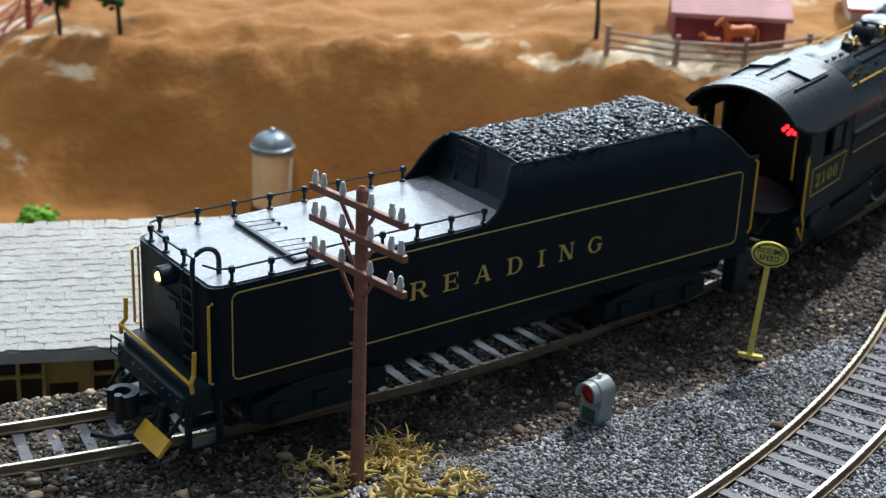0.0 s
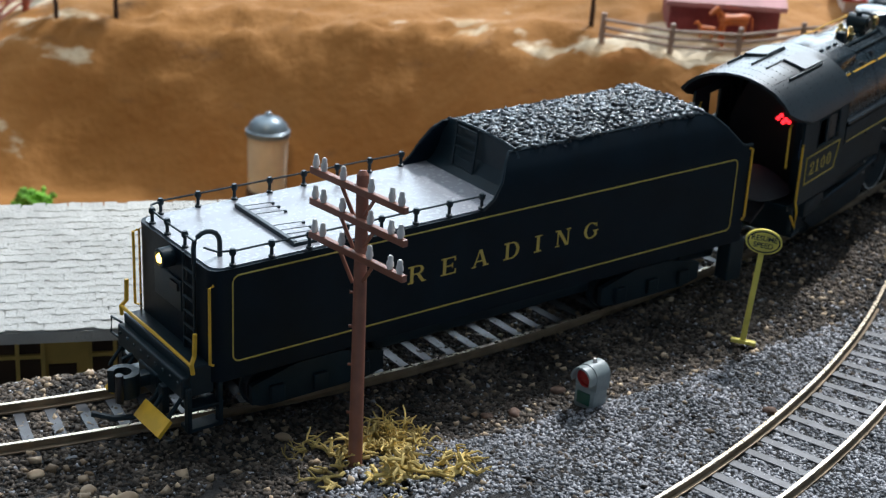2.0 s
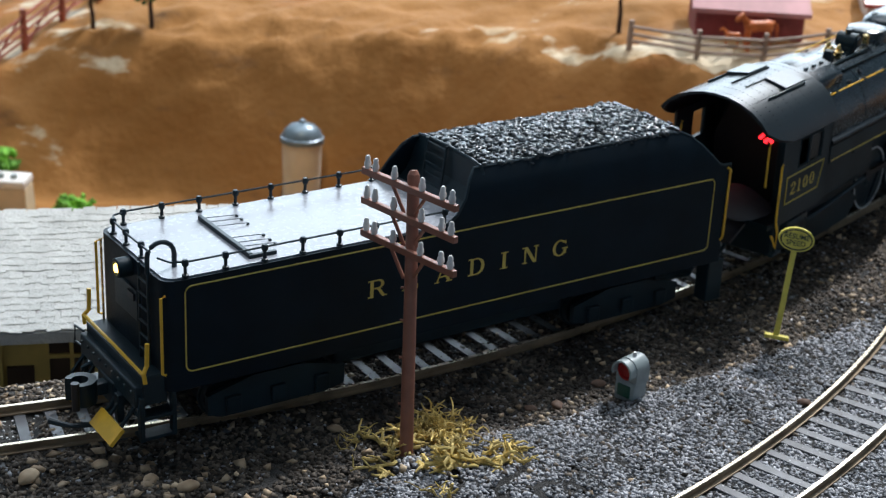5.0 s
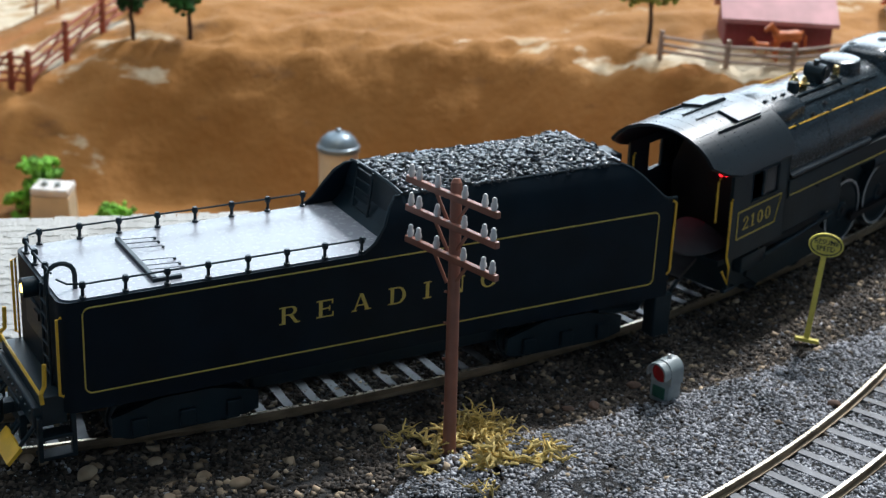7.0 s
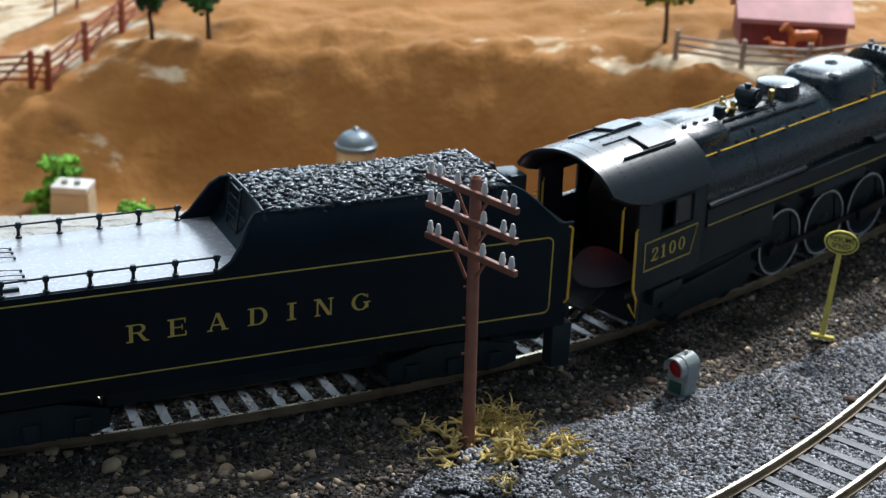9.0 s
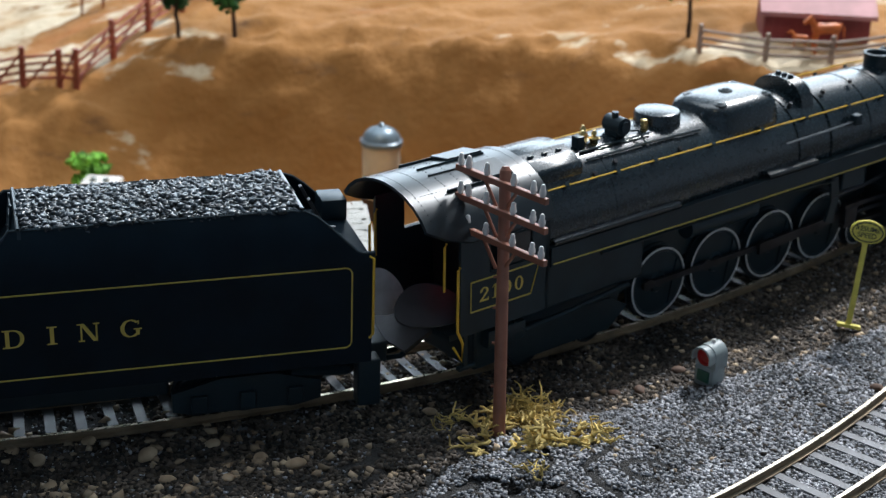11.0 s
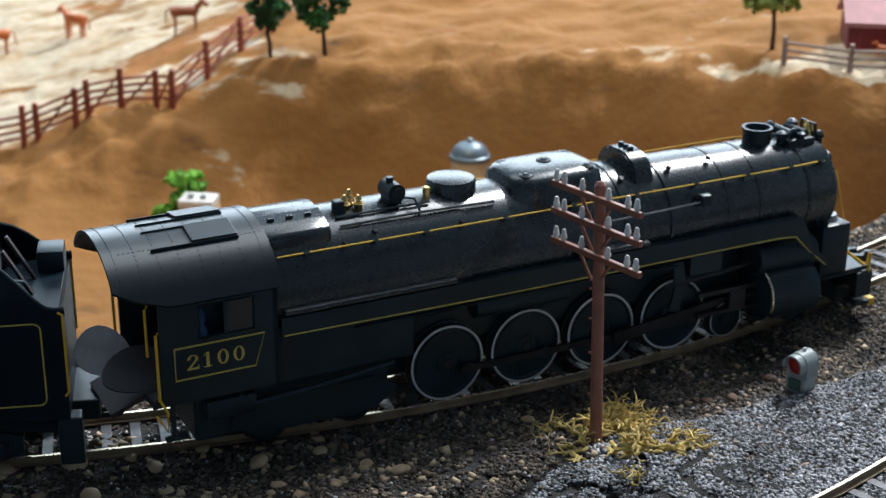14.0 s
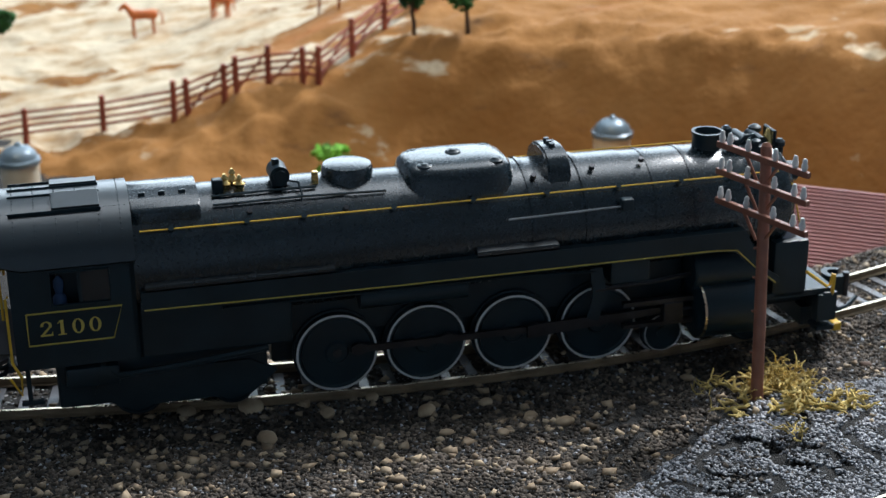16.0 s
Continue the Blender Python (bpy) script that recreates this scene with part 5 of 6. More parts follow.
def build_loco():
    L = LOCO
    ax = Matrix.Translation((0, 0, BOILER_Z)) @ Matrix.Rotation(radians(90), 4, "Y")
    bm = B()
    lathe(bm, [(15.6, -80), (15.6, -30), (15.3, -28), (15.1, 2), (14.9, 3), (14.7, 40)], ax, 56)
    part("boiler", bm, BOILER, L, "satin graphite boiler", smooth=True)
    for x in (-55, -20, 14.5, 28, 40, 46, 56, 72):
        r = 15.68 if x < -25 else 15.12 if x < 36 else 14.58
        bm = B()
        lathe(bm, [(13.5, x - 0.5), (r, x - 0.5), (r, x + 0.5), (13.5, x + 0.5)], ax, 56)
        part("boiler_band", bm, BOILER, L, smooth=True)
    bm = B()
    lathe(bm, [(14.4, 40), (14.4, 80), (14.0, 81.2), (13.2, 82), (12.4, 82), (11.5, 83.4), (6, 84.6), (2, 85)], ax, 56)
    part("smokebox", bm, BOILER, L, "graphite smokebox", smooth=True)
    bm = B()
    lathe(bm, [(2.6, 84), (2.6, 87), (2.2, 87.3), (1.9, 86.6)], Matrix.Translation((1.6, 0, 5.5)) @ ax, 18)
    part("front_lamp", bm, BLACK, L, "black round front lamp", smooth=True)
    bm = B()
    lathe(bm, [(5.4, 47.5), (4.3, 48.6), (3.8, 50), (3.8, 53.0), (4.1, 53.6), (4.1, 54.1), (3.3, 54.1), (3.1, 53.4), (2.9, 50)], Matrix.Translation((64, 0, 0)), 28)
    part("chimney", bm, BLACK, L, "short black smoke stack", smooth=True)
    bm = B()
    lathe(bm, [(7.6, 47.5), (6.5, 49.4), (6.1, 51), (6.1, 53.2), (5.7, 53.9), (4.8, 54.2), (0.4, 54.3)], Matrix.Translation((-27.4, 0, 0)), 32)
    part("steam_dome", bm, BOILER, L, "flat-topped graphite steam dome", smooth=True)
    # long sand dome
    bm = B()
    rings = []
    for k, (w, l, z) in enumerate([(11.6, 14.6, 45.5), (11.1, 14.0, 48.0), (10.6, 13.6, 50.4), (9.9, 13.1, 52.2), (8.5, 12.0, 53.4), (6.0, 10.0, 54.1), (3.0, 7.0, 54.4)]):
        ring = []
        for i in range(40):
            a = 2 * math.pi * i / 40
            c, s = math.cos(a), math.sin(a)
            ring.append(bm.verts.new((-1.6 + l * math.copysign(abs(c) ** 0.55, c), w * math.copysign(abs(s) ** 0.6, s), z)))
        rings.append(ring)
    for a, b in zip(rings, rings[1:]):
        for i in range(40):
            bm.faces.new((a[i], a[(i + 1) % 40], b[(i + 1) % 40], b[i]))
    bm.faces.new(rings[-1])
    dome = part("sand_dome", bm, BOILER, L, "long rounded graphite sand dome", smooth=True)
    for x, y in ((-10, -6), (-10, 5), (-1.6, 0), (7.2, -6), (7.2, 5)):
        bm = B()
        z = 53.4 if y else 54.3
        lathe(bm, [(1.9, z - 0.9), (1.9, z + 0.3), (1.5, z + 0.55), (1.1, z + 0.4), (0.6, z + 0.8)], Matrix.Translation((x, y, 0)), 16)
        part("sand_hatch", bm, BLACK, dome, "round black filler hatch", smooth=True)
    # feed-water dome
    bm = B()
    prism(bm, [(-9.6, 44), (-9.0, 49), (-7.6, 52), (-4.6, 54.0), (0, 54.5), (4.6, 54.0), (7.6, 52), (9.0, 49), (9.6, 44)], 19.6, 25.4, "x")
    bmesh.ops.bevel(bm, geom=list(bm.edges), offset=0.5, segments=2, affect="EDGES")
    fd = part("feedwater_dome", bm, BOILER, L, "narrow black dome across the boiler", smooth=True)
    for y in (-2.2, 0, 2.2):
        part("valve", cyl(B(), (22.5, y, 54.0), (22.5, y, 55.2), 0.9, 0.7, 10), BLACK, fd)
    # cab
    for s in (-1, 1):
        bm = B()
        y0, y1 = min(s * 16.2, s * 17), max(s * 16.2, s * 17)
        rings = [[bm.verts.new((x, y, z)) for x, z in pts] for y in (y0, y1) for pts in (((-106, 18), (-79, 18), (-79, 43), (-106, 43)), ((-97.2, 32.6), (-84.5, 32.6), (-84.5, 40.4), (-97.2, 40.4)))]
        for a, b in ((0, 1), (2, 3), (0, 2), (1, 3)):
            for k in range(4):
                bm.faces.new((rings[a][k], rings[a][(k + 1) % 4], rings[b][(k + 1) % 4], rings[b][k]))
        side = part("cab_side", bm, BLACK, L)
        part("window_pane", box(B(), -91, -84.5, s * 16.6 - 0.12, s * 16.6 + 0.12, 32.6, 40.4), GLASS_DULL, side, "dark sliding window pane")
        part("window_frame", tube(B(), [(-97.2, s * 17, 32.6), (-84.5, s * 17, 32.6), (-84.5, s * 17, 40.4), (-97.2, s * 17, 40.4), (-97.2, s * 17, 32.6)], 0.3, 4), BLACK, side)
        part("window_post", box(B(), -91.4, -90.6, s * 16.6 - 0.3, s * 16.6 + 0.3, 32.6, 40.4), BLACK, side)
        y = s * 17.1
        part("lining", tube(B(), [(-103, y, 31.2), (-82.3, y, 31.2), (-84.6, y, 23.6), (-103, y, 23.6), (-103, y, 31.2)], 0.22, 4), GOLD, side, "gold lining round the number")
        face = Matrix.Translation((-0.0938, s * 0.0171, 0.0274)) @ (Matrix.Rotation(radians(90), 4, "X") if s < 0 else Matrix.Rotation(radians(180), 4, "Z") @ Matrix.Rotation(radians(90), 4, "X"))
        for ch, x in zip("2100", (-5.2, -1.8, 1.7, 5.4)):
            glyph("digit", ch, GOLD, side, face @ Matrix.Translation((x * MM, 0, 0)), "gold painted figure", 0.92)
        part("cab_handrail", tube(B(), [(-106.4, s * 17.2, 36), (-107, s * 17.3, 35.4), (-107, s * 17.3, 20), (-105.4, s * 17.3, 16.5), (-105.6, s * 17.3, 12), (-107.8, s * 16.8, 16)], 0.36, 6), YELLOW, L, "yellow cab handrail")
        part("entry_handrail", tube(B(), [(-107.4, s * 13.5, 41), (-108, s * 13.5, 40), (-108, s * 13.5, 29)], 0.33, 6), YELLOW, L, "yellow entry handrail")
        part("cab_step", box(B(), -106, -101, min(s * 15.5, s * 17), max(s * 15.5, s * 17), 9, 10, 0.2), BLACK, L)
        part("step_hanger", box(B(), -104.5, -103.5, min(s * 16, s * 16.8), max(s * 16, s * 16.8), 9.5, 18), BLACK, L)
    arc = [(17.9, 41.8), (17.4, 44), (16.2, 46.4), (14.2, 48.8), (11.3, 50.9), (7.6, 52.5), (3.8, 53.4), (0, 53.7)]
    outer = arc + [(-y, z) for y, z in arc[-2::-1]]
    bm = B()
    sheets = []
    for k, drop in ((1.0, 0.0), (0.955, 0.7)):
        grid = []
        for y, z in outer:
            tail = -115.2 + 12.0 * max(0.0, (45.4 - z) / 3.6)
            grid.append([bm.verts.new((tail + (-78.5 - tail) * f, y * k, z - drop)) for f in (0, 0.15, 0.5, 1)])
        sheets.append(grid)
    top, under = sheets
    for a in range(len(outer) - 1):
        for b in range(3):
            bm.faces.new((top[a][b], top[a][b + 1], top[a + 1][b + 1], top[a + 1][b]))
            bm.faces.new((under[a][b], under[a + 1][b], under[a + 1][b + 1], under[a][b + 1]))
        for b in (0, 3):
            bm.faces.new((top[a][b], top[a + 1][b], under[a + 1][b], under[a][b]))
    for a in (0, len(outer) - 1):
        for b in range(3):
            bm.faces.new((top[a][b], top[a][b + 1], under[a][b + 1], under[a][b]))
    part("cab_roof", bm, ROOF, L, "arched dark grey riveted cab roof", smooth=True)
    bm = B()
    def roof_z(y):
        return float(np.interp(abs(y), [p[0] for p in arc[::-1]], [p[1] for p in arc[::-1]]))
    for x in np.arange(-113, -79, 4.6):
        for y in np.arange(-17, 17.1, 1.15):
            if x < -114 + 12.0 * max(0.0, (45.4 - roof_z(y)) / 3.6):
                continue
            bmesh.ops.create_icosphere(bm, subdivisions=1, radius=0.17, matrix=Matrix.Translation((x, y, roof_z(y) + 0.03)))
    for x in np.arange(-111.5, -79, 1.1):
        bmesh.ops.create_icosphere(bm, subdivisions=1, radius=0.17, matrix=Matrix.Translation((x, -9.0, roof_z(-9) + 0.03)))
    tagged(part("roof_rivets", bm, BLACK, L), kind="stuff")
    for y in (-6.5, 5.0):
        tilt = Matrix.Translation((-90.2 * MM, y * MM, (roof_z(y) + 0.45) * MM)) @ Matrix.Rotation(radians(-1.9 * y), 4, "X")
        part("roof_hatch", box(B(), -5.2, 5.2, -3.4, 3.4, -0.5, 0.35, 0.12), ROOF, L, "sliding roof hatch", at=tilt)
        for dy in (-3.6, 3.6):
            part("hatch_runner", box(B(), -14.5, 5.4, dy - 0.14, dy + 0.14, -0.9, -0.12), BLACK, L, at=tilt)
    part("cab_front", prism(B(), [(-17, 18), (-17, 42)] + [(-y * 0.95, z - 0.8) for y, z in arc] + [(y * 0.95, z - 0.8) for y, z in arc[-2::-1]] + [(17, 42), (17, 18)], -80, -79, "x"), BLACK, L)
    part("cab_floor", box(B(), -108, -79, -15.5, 15.5, 17, 18.5), BLACK, L)
    bh = part("backhead", prism(B(), [(-11, 18.5), (11, 18.5), (12, 34), (8, 44), (-8, 44), (-12, 34)], -92, -81, "x"), RED_DIM, L, "dark boiler backhead lit red")
    bm = B()
    for y, z in ((-3.2, 36.5), (-1.8, 37.4), (-2.5, 35.6), (-0.9, 36.4), (-4.2, 36.0)):
        bmesh.ops.create_icosphere(bm, subdivisions=2, radius=0.62, matrix=Matrix.Translation((-92.4, y - 1.7, z)))
    part("firebox_glow", bm, RED_GLOW, bh, "glowing red firebox light", smooth=True)
    # Added box that screens the red glow from the side window.
    part("glow_screen", box(B(), -96, -88.5, -12, -9.6, 18.5, 40, 0.5), BLACK, L)
    # Simple turned body and head of a small figure at the window.
    bm = B()
    lathe(bm, [(1.2, 27), (1.7, 29), (1.5, 33), (0.8, 34), (1.2, 35.5), (1.1, 37), (0.3, 38)], Matrix.Translation((-95.5, -13.0, 0)), 12)
    part("cab_figure", bm, mat("dull_blue_plastic", (0.05, 0.10, 0.22), 0.6), L, "small dull blue plastic figure", smooth=True)
    part("tender_apron", prism(B(), [(-116, 14.5), (-106, 18.6), (-106, 17.6), (-115.5, 13.6)], -9, 9, "y"), GREY_METAL, L, "steel apron plate towards the tender")
    # Far plate coloured pale as if top-lit, near plate dark as if shaded.
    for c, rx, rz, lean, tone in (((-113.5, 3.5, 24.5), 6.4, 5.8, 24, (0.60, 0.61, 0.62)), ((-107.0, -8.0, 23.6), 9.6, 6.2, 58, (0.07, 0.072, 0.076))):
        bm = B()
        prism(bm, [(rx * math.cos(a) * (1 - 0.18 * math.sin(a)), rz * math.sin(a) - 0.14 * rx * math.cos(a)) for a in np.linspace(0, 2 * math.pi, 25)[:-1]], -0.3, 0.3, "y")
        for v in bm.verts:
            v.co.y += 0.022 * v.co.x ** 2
        part("side_curtain", bm, mat("curtain_grey_lit_and_shaded", tone, 0.4), L, "curved apron plate behind the cab, toned as lit and shaded", smooth=True, at=Matrix.Translation(Vector(c) * MM) @ Matrix.Rotation(radians(-lean), 4, "X"))
    # clerestory box before the cab
    bm = prism(B(), [(-10.6, 44), (-10.6, 49.6), (-9.8, 50.6), (-6.5, 52.0), (-3, 52.9), (0, 53.2), (3, 52.9), (6.5, 52.0), (9.8, 50.6), (10.6, 49.6), (10.6, 44)], -78.4, -63, "x")
    bmesh.ops.bevel(bm, geom=list(bm.edges), offset=0.25, segments=1, affect="EDGES")
    cb = part("roof_box", bm, BOILER, L, "smooth box casing before the cab", smooth=True)
    for x in (-75.5, -71, -66.5):
        part("box_catch", box(B(), x - 0.8, x + 0.8, -5.6, -4.8, 52.2, 53.0, 0.2), BLACK, cb)
    # fittings on the boiler top
    bm = B()
    for x, y, h in ((-56.5, -3, 2.9), (-54.5, -1, 3.4), (-53.2, -3.6, 2.6)):
        lathe(bm, [(1.0, 50.5), (1.1, 52), (1.5, 52.6), (1.3, 50.6 + h * 0.7), (0.5, 50.6 + h), (0.9, 51 + h), (0.3, 52 + h)], Matrix.Translation((x, y, 0)), 12)
    part("whistle", bm, BRASS, L, "polished brass whistle and valves", smooth=True)
    part("valve_body", box(B(), -59.5, -57, -4.5, -2, 50, 54, 0.4), BLACK, L)
    bm = B()
    cyl(bm, (-44, -5, 53.8), (-44, 1, 53.8), 2.3, seg=14)
    cyl(bm, (-44, -5.6, 53.8), (-44, -5, 53.8), 1.5, seg=14)
    box(bm, -45.8, -42.2, -4, 0.5, 49.5, 53, 0.3)
    cyl(bm, (-44.5, -2, 55.5), (-44.5, -2, 57.2), 0.9, seg=10)
    part("turbo_generator", bm, BLACK, L, "small black turbo-generator", smooth=True)
    for a, b in (((-60, -6, 50.8), (-36, -6, 51.0)), ((-60, -8.6, 49.6), (-20, -8.6, 49.3))):
        part("boiler_pipe", tube(B(), [a, ((a[0] + b[0]) / 2, a[1], a[2] + 0.2), b], 0.32, 6), BLACK, L)
    part("boiler_pipe", tube(B(), [(-42, -3, 52), (-40, -6, 52.4), (-39.5, -8, 50), (-40, -9, 48)], 0.28, 6), BLACK, L)
    part("check_valve", box(B(), -36.5, -35, -4.5, -3, 50.5, 54, 0.3), BRASS, L, "brass check valve")
    for x, y in ((-52, -10), (-60, -11.2), (-30, -11), (16, -8), (31, -7), (44, -6)):
        d = Vector((0, y, math.sqrt(max(1, 15.3**2 - y * y)))).normalized()
        c = Vector((x, 0, BOILER_Z)) + d * 15.2
        part("washout_plug", cyl(B(), c, c + d * 1.0, 0.75, 0.6, 10), GREY_METAL, L)
    # handrails on both sides
    for s in (-1, 1):
        yy, zz = s * 12.6 + (0.5 if s > 0 else 0), 46.4 + (0.8 if s > 0 else 0)
        part("boiler_handrail", tube(B(), [(-77, yy, zz), (-20, yy, zz), (40, yy, zz), (66, yy, zz), (76, s * 11.6, zz - 0.2), (80, s * 10, zz - 1.2), (82.5, s * 11.5, 42), (85, s * 13.5, 29)], 0.22, 6), YELLOW, L, "long gold-yellow boiler handrail", smooth=True)
        for x in (-70, -53, -40, -19, 0, 18, 36, 52, 66, 76):
            d = Vector((0, s * 12.3, 10.4)).normalized()
            c = Vector((x, 0, BOILER_Z)) + d * 14.6
            part("handrail_post", cyl(B(), c, c + d * 2.0, 0.5, 0.7, 8), BLACK, L)
        # Grey on this black pipe stands in for its highlight streak.
        part("sand_pipe", tube(B(), [(8, s * 14.9, 41.5), (24, s * 14.9, 41.8), (36, s * 14.6, 42)], 0.3, 6), STEEL_GREY, L)
        part("valve_cluster", box(B(), 36, 39, s * 14.6 - 1.2, s * 14.6 + 1.2, 41, 44, 0.4), BLACK, L)
        y0, y1 = min(s * 12, s * 16.8), max(s * 12, s * 16.8)
        part("running_board", box(B(), -78, 68, y0, y1, 32.6, 33.4, 0.15), BLACK, L)
        y0, y1 = min(s * 16.2, s * 16.9), max(s * 16.2, s * 16.9)
        bm = B()
        prism(bm, [(-78, 28.4), (62, 28.4), (66, 27.8), (72, 21), (78, 18), (78, 20), (73, 23.6), (68, 33.4), (-78, 33.4)], y0, y1, "y")
        part("valance", bm, BLACK, L, "black running-board valance")
        part("valance_stripe", tube(B(), [(-77.5, s * 17, 29.2), (-20, s * 17, 28.7), (60, s * 17, 28.9), (66, s * 17, 28.4), (71, s * 17, 23.5), (77, s * 17, 18.6)], 0.18, 4), GOLD, L, "thin gold stripe")
        for x0, x1 in ((-77, -34), (0, 20)):
            part("casing_ledge", prism(B(), [(s * 14.2, 33.9), (s * 16.9, 33.9), (s * 16.9, 34.5), (s * 16.7, 34.8), (s * 14.2, 35.8)], x0, x1, "x"), LEDGE, L, "glossy casing ledge along the boiler")
        part("air_tank", cyl(B(), (-28, s * 13.2, 25.2), (-2, s * 13.2, 25.2), 2.8, seg=16), BLACK, L, smooth=True)
        # cylinders and valve gear
        bm = B()
        lathe(bm, [(6.6, -8.6), (7.6, -8.0), (7.6, 8.0), (6.6, 8.6), (2, 9.4)], Matrix.Translation((65, s * 13.2, 12.6)) @ Matrix.Rotation(radians(90), 4, "Y"), 26)
        lathe(bm, [(4.2, -9.5), (4.6, -9), (4.6, 9), (4.0, 9.6)], Matrix.Translation((65, s * 12.6, 22.4)) @ Matrix.Rotation(radians(90), 4, "Y"), 20)
        box(bm, 57.5, 72.5, min(s * 5, s * 14), max(s * 5, s * 14), 10, 24, 0.5)
        cylr = part("cylinder", bm, BLACK, L, "black piston cylinder and valve chest", smooth=True)
        bm = B()
        lathe(bm, [(7.75, -0.3), (7.75, 0.3), (7.2, 0.3)], Matrix.Translation((57.2, s * 13.2, 12.6)) @ Matrix.Rotation(radians(90), 4, "Y"), 26)
        part("cylinder_ring", bm, STEEL, cylr, "bright cylinder ring")
        part("crosshead_guide", box(B(), 38, 57, s * 13.4 - 0.9, s * 13.4 + 0.9, 15.0, 16.2), GREY_METAL, L)
        part("crosshead_guide", box(B(), 38, 57, s * 13.4 - 0.9, s * 13.4 + 0.9, 9.2, 10.2), GREY_METAL, L)
        part("valve_link", prism(B(), [(28, 14), (31, 13), (33, 20), (31.5, 27), (28.5, 27), (29.5, 20)], s * 14.6, s * 15.4, "y"), BLACK, L)
        part("radius_rod", tube(B(), [(30, s * 15, 21), (45, s * 15, 21.6), (56, s * 13.5, 22)], 0.6, 6), GREY_METAL, L)
        part("reach_rod", tube(B(), [(-60, s * 15.2, 27), (10, s * 15.2, 27.2), (30, s * 15.2, 26)], 0.45, 6), BLACK, L)
        part("gear_bracket", box(B(), 34, 44, min(s * 9, s * 15.2), max(s * 9, s * 15.2), 22, 28.4, 0.4), BLACK, L)
        # pilot
        part("pump_shield", box(B(), 77.5, 87, min(s * 3, s * 14.5), max(s * 3, s * 14.5), 12.5, 28.2, 0.8), BLACK, L, smooth=True)
        # Pale colour stands in for the shine on the pump top.
        part("pump_top", cyl(B(), (82.3, s * 9, 28), (82.3, s * 9, 29.8), 3.6, 3.0, 16), DECK, L, "pump top painted pale for its shine", smooth=True)
        part("pilot_handrail", tube(B(), [(86.6, s * 14.6, 19.5), (92.4, s * 15, 15.0), (93.4, s * 15.1, 15.6), (93.8, s * 15.2, 18.4), (94.2, s * 15.2, 18.2), (94.0, s * 15.2, 12.6)], 0.45, 6), YELLOW, L, "yellow pilot handrail")
        part("pilot_step", box(B(), 90, 95, min(s * 11, s * 16), max(s * 11, s * 16), 3.2, 4.4, 0.2), BLACK, L)
        part("front_footboard", box(B(), 95, 97.4, min(s * 9.5, s * 15.5), max(s * 9.5, s * 15.5), 2.4, 4.6, 0.3), YELLOW, L, "yellow front footboard")
        part("step_bracket", box(B(), 90, 95.4, min(s * 12.6, s * 15.6), max(s * 12.6, s * 15.6), 5.6, 13, 0.3), BLACK, L)
        for i, x in enumerate(DRIVE_X):
            p = Vector((x * MM, s * 8.9 * MM, AXLE_Z * MM))
            w = spoked_wheel("driving_wheel", DRIVE_R, L, Matrix.Translation(p), True, s, 2.4)
            tagged(w, "black driving wheel with white rim")
            DRIVERS.append((w, p))
        for x in (50.5, 74.0):
            p = Vector((x * MM, s * 8.9 * MM, 5.0 * MM))
            ROLLERS.append((spoked_wheel("pilot_wheel", 5.0, L, Matrix.Translation(p), x < 60, s, weight=False), 5.0, p))
        for x, r in ((-58, 5.3), (-80, 6.0)):
            p = Vector((x * MM, s * 8.9 * MM, r * MM))
            ROLLERS.append((spoked_wheel("trailing_wheel", r, L, Matrix.Translation(p), False, s, weight=False), r, p))
        part("trailing_frame", prism(B(), [(-90, 8), (-84, 4), (-54, 4), (-48, 9), (-54, 12.5), (-88, 13)], s * 11.6, s * 13.4, "y"), BLACK, L)
        # rods
        bm = B()
        prism(bm, [(-34.8, -0.9), (-33, -1.6), (-31, -0.8), (-13, -0.8), (-11, -1.6), (-9, -0.8), (9, -0.8), (11, -1.6), (13, -0.8), (31, -0.8), (33, -1.6), (34.8, -0.9), (34.8, 0.9), (33, 1.6), (31, 0.8), (13, 0.8), (11, 1.6), (9, 0.8), (-9, 0.8), (-11, 1.6), (-13, 0.8), (-31, 0.8), (-33, 1.6), (-34.8, 0.9)], s * 10.6, s * 11.5, "y")
        RODS.append(("side", part("side_rod", bm, GREY_METAL, L, "dark steel coupling rod"), s))
        bm = B()
        prism(bm, [(-2.2, -1.6), (2.0, -1.6), (34, -0.8), (36.5, -1.3), (36.5, 1.3), (34, 0.8), (2.0, 1.6), (-2.2, 1.6)], s * 11.7, s * 12.6, "y")
        RODS.append(("main", part("main_rod", bm, GREY_METAL, L, "dark steel main rod"), s))
        bm = box(B(), -2.6, 2.6, min(s * 12.2, s * 14.6), max(s * 12.2, s * 14.6), -2.6, 2.6, 0.3)
        cyl(bm, (2, s * 13.2, 0), (16, s * 13.2, 0), 0.7, seg=8)
        RODS.append(("cross", part("crosshead", bm, GREY_METAL, L, "steel crosshead and piston rod"), s))
    part("pilot_deck", box(B(), 74, 95, -14.5, 14.5, 12.6, 14.4, 0.3), BLACK, L)
    part("pilot_beam", box(B(), 91.5, 95.5, -15.5, 15.5, 7, 13.4, 0.4), BLACK, L)
    part("pilot", prism(B(), [(94, 7), (97, 3), (97, 2), (89, 2), (89, 7)], -9, 9, "y"), BLACK, L)
    coupler(L, 93, 1)
    part("firebox", box(B(), -79, -44, -14.5, 14.5, 16, 34, 0.8), BLACK, L)
    part("ash_pan", prism(B(), [(-76, 16), (-48, 16), (-54, 9), (-72, 9)], -8, 8, "y"), BLACK, L)
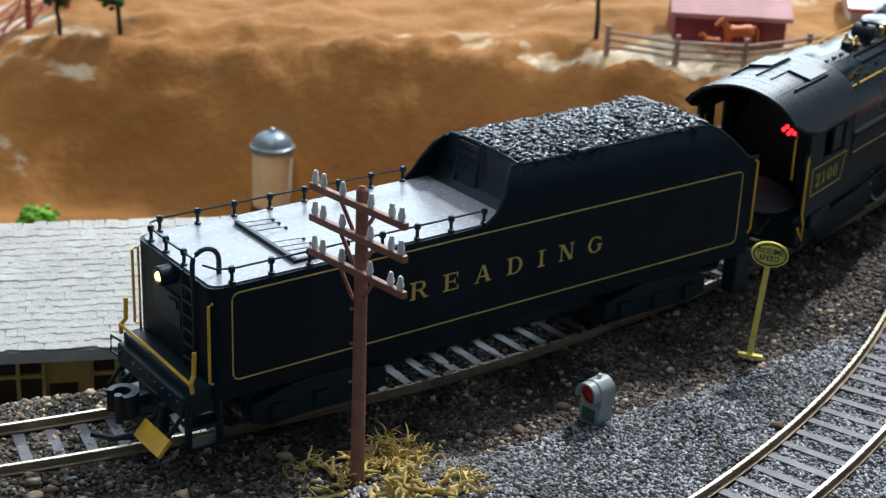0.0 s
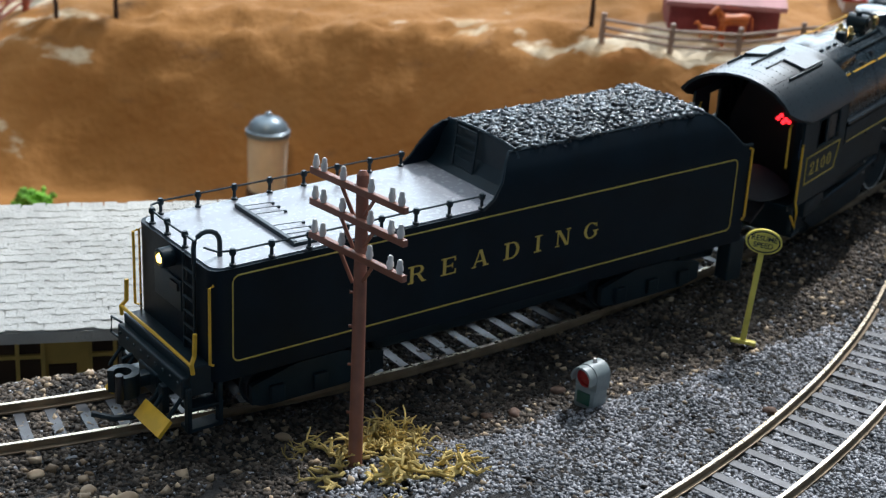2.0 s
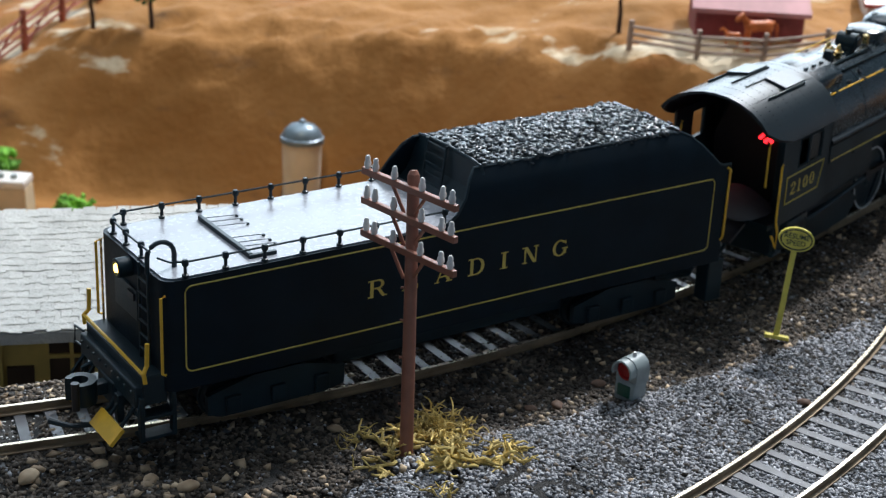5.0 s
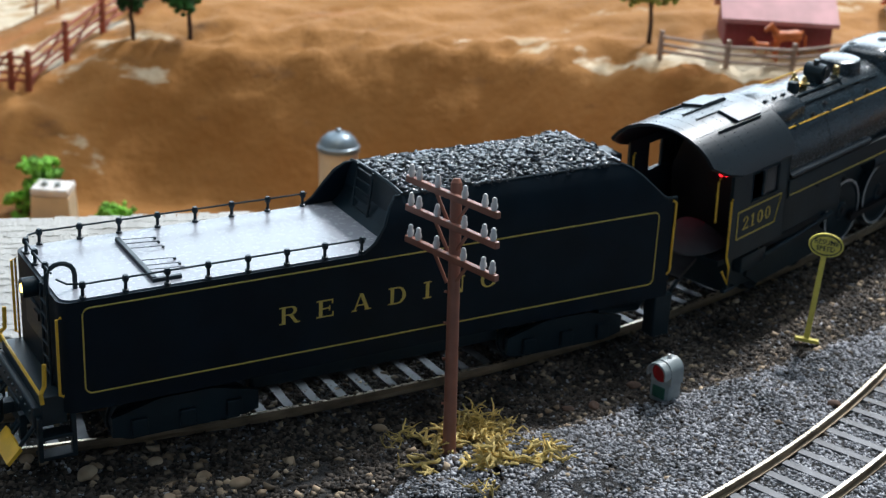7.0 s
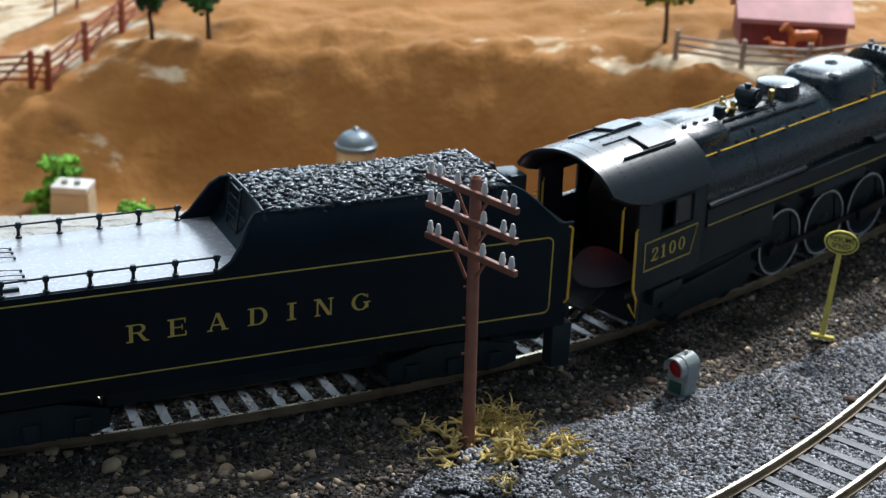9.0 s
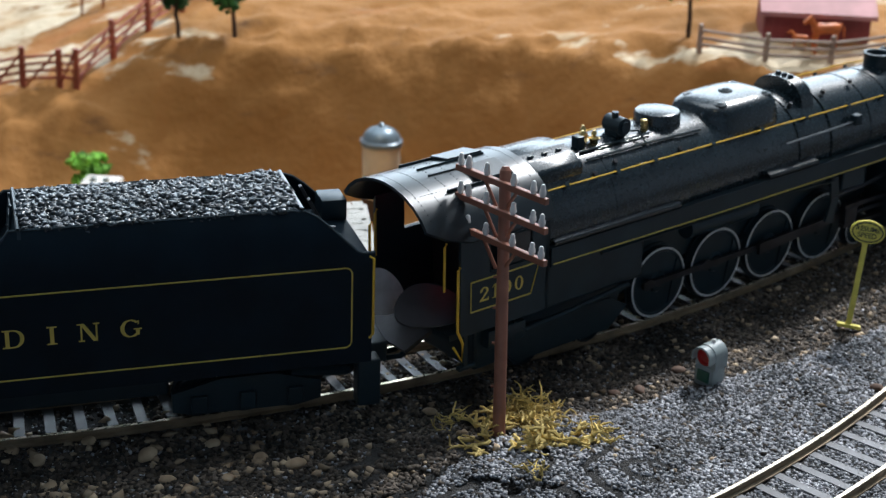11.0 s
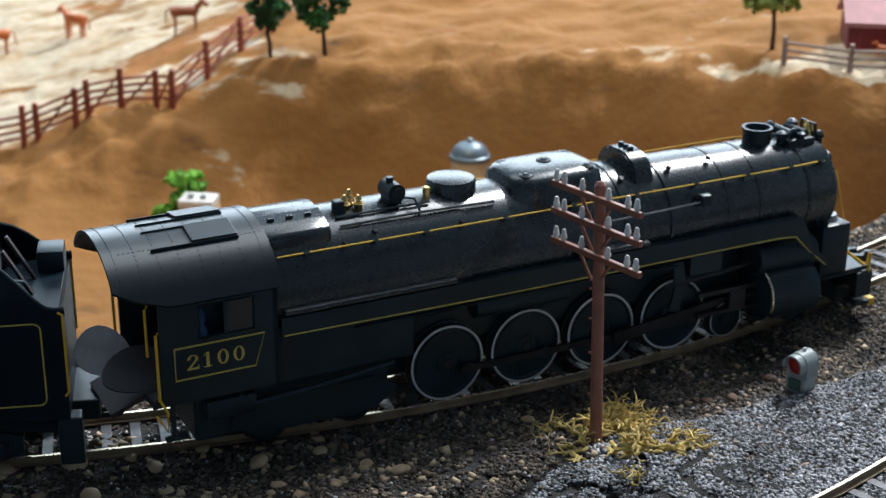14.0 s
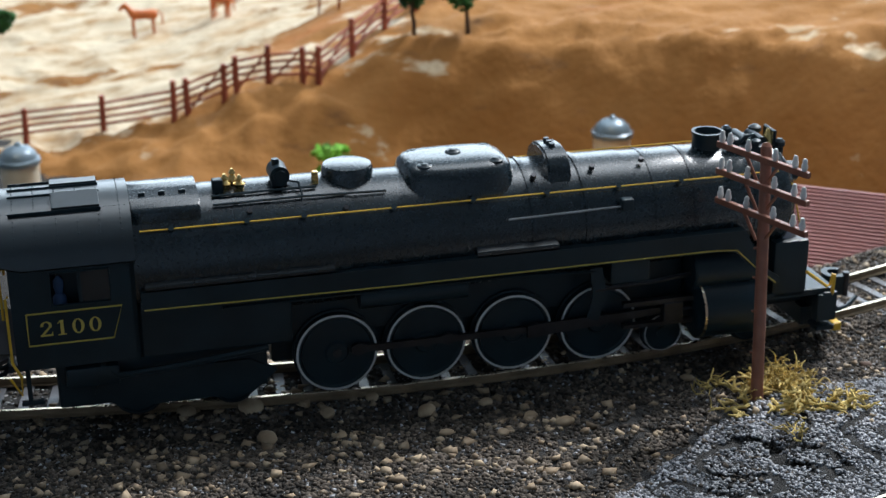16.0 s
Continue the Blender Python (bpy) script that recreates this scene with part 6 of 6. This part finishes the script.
    # Solid block added to close the bright gaps under the cab.
    part("trailing_truck", box(B(), -98, -50, -12.6, 12.6, 5, 17.5, 0.8), BLACK, L)
    part("engine_frame", box(B(), -48, 91, -5, 5, 7, 17, 0.4), BLACK, L)
    # Added block that stops light showing through above the drivers.
    part("gap_blocker", box(B(), -46, 56, -7.2, 7.2, 14, 31, 0.4), BLACK, L)
    part("saddle", prism(B(), [(-10, 10), (10, 10), (8, 24), (-8, 24)], 57, 73, "x"), BLACK, L)
    part("injector", box(B(), -96, -84, -15.5, -10, 11, 16, 0.8), BLACK, L, smooth=True)
    part("injector_pipe", tube(B(), [(-88, -14.5, 16), (-84, -15, 13), (-70, -15.4, 14), (-50, -15.4, 16)], 0.8, 7), BLACK, L)
    # clutter round the smokebox top
    bm = box(B(), 70, 79, -6, 6, 47.6, 51.0, 0.6)
    cyl(bm, (73, -4, 51.2), (73, 4, 51.2), 1.6, seg=12)
    cyl(bm, (77, -4, 51.4), (77, 4, 51.4), 1.2, seg=12)
    part("feedwater_heater", bm, BLACK, L, "black feed-water heater before the stack", smooth=True)
    bm = B()
    lathe(bm, [(2.3, 51.6), (2.0, 52.6), (1.4, 54.6), (0.8, 55.6), (0.3, 56)], Matrix.Translation((80.5, -1.0, -2.2)), 16)
    part("bell", bm, BRASS, L, "polished brass bell", smooth=True)
    for x, y, z, r, h in ((69.4, -3.4, 49.6, 1.1, 3.6), (70.2, 2.6, 50, 0.9, 4.2), (74.8, -5.0, 50, 0.9, 2.6), (78.4, 3.4, 49, 1.2, 4.6), (82.0, -3.6, 46.5, 1.0, 5.2)):
        bm = B()
        lathe(bm, [(r, z), (r, z + h * 0.6), (r * 1.5, z + h * 0.65), (r * 1.4, z + h * 0.85), (r * 0.6, z + h)], Matrix.Translation((x, y, 0)), 10)
        part("smokebox_valve", bm, BLACK, L, smooth=True)
    part("heater_pipe", tube(B(), [(68.6, -4.4, 46.5), (69.6, -4.8, 51), (72, -4.6, 53.4), (75, -3, 53.0), (77.4, -4.6, 50)], 0.5, 7), BLACK, L, smooth=True)
    part("bell_yoke", tube(B(), [(80.5, -3.8, 46), (80.5, -3.6, 53.6), (80.5, 1.8, 53.6), (80.5, 2.0, 46)], 0.5, 6), BLACK, L)


build_loco()


# ---- what moves ----
def motions():
    times = [t for t, _ in RUN]
    walk(TENDER, [(t, vehicle_pose(run(t), 5.6)) for t in times])
    walk(LOCO, [(t, vehicle_pose(run(t) + LOCO_AHEAD, 5.6)) for t in times])
    arc = radians(1) * R1
    fine = [i * 4 / 30 for i in range(120)] + [16.0]
    end = run(16.0)
    for w, r, p in ROLLERS:
        walk(w, [(t, Matrix.Translation(p) @ Matrix.Rotation((run(t) - end) * arc / (r * MM), 4, "Y")) for t in fine])
    start = radians(10)
    for w, p in DRIVERS:
        walk(w, [(t, Matrix.Translation(p) @ Matrix.Rotation((run(t) - end) * arc / (DRIVE_R * MM) - start - (0 if p.y < 0 else math.pi / 2), 4, "Y")) for t in fine])
    for kind, rod, s in RODS:
        rows = []
        for t in fine:
            a = start - (run(t) - end) * arc / (DRIVE_R * MM) + (0 if s < 0 else math.pi / 2)
            px, pz = CRANK * math.cos(a), AXLE_Z + CRANK * math.sin(a)
            x2 = 11 + px + math.sqrt(35.0**2 - (12.6 - pz) ** 2)
            if kind == "side":
                m = Matrix.Translation((px * MM, 0, pz * MM))
            elif kind == "main":
                m = Matrix.Translation(((11 + px) * MM, 0, pz * MM)) @ Matrix.Rotation(-math.asin((12.6 - pz) / 35.0), 4, "Y")
            else:
                m = Matrix.Translation((x2 * MM, 0, 12.6 * MM))
            rows.append((t, m))
        walk(rod, rows)


motions()
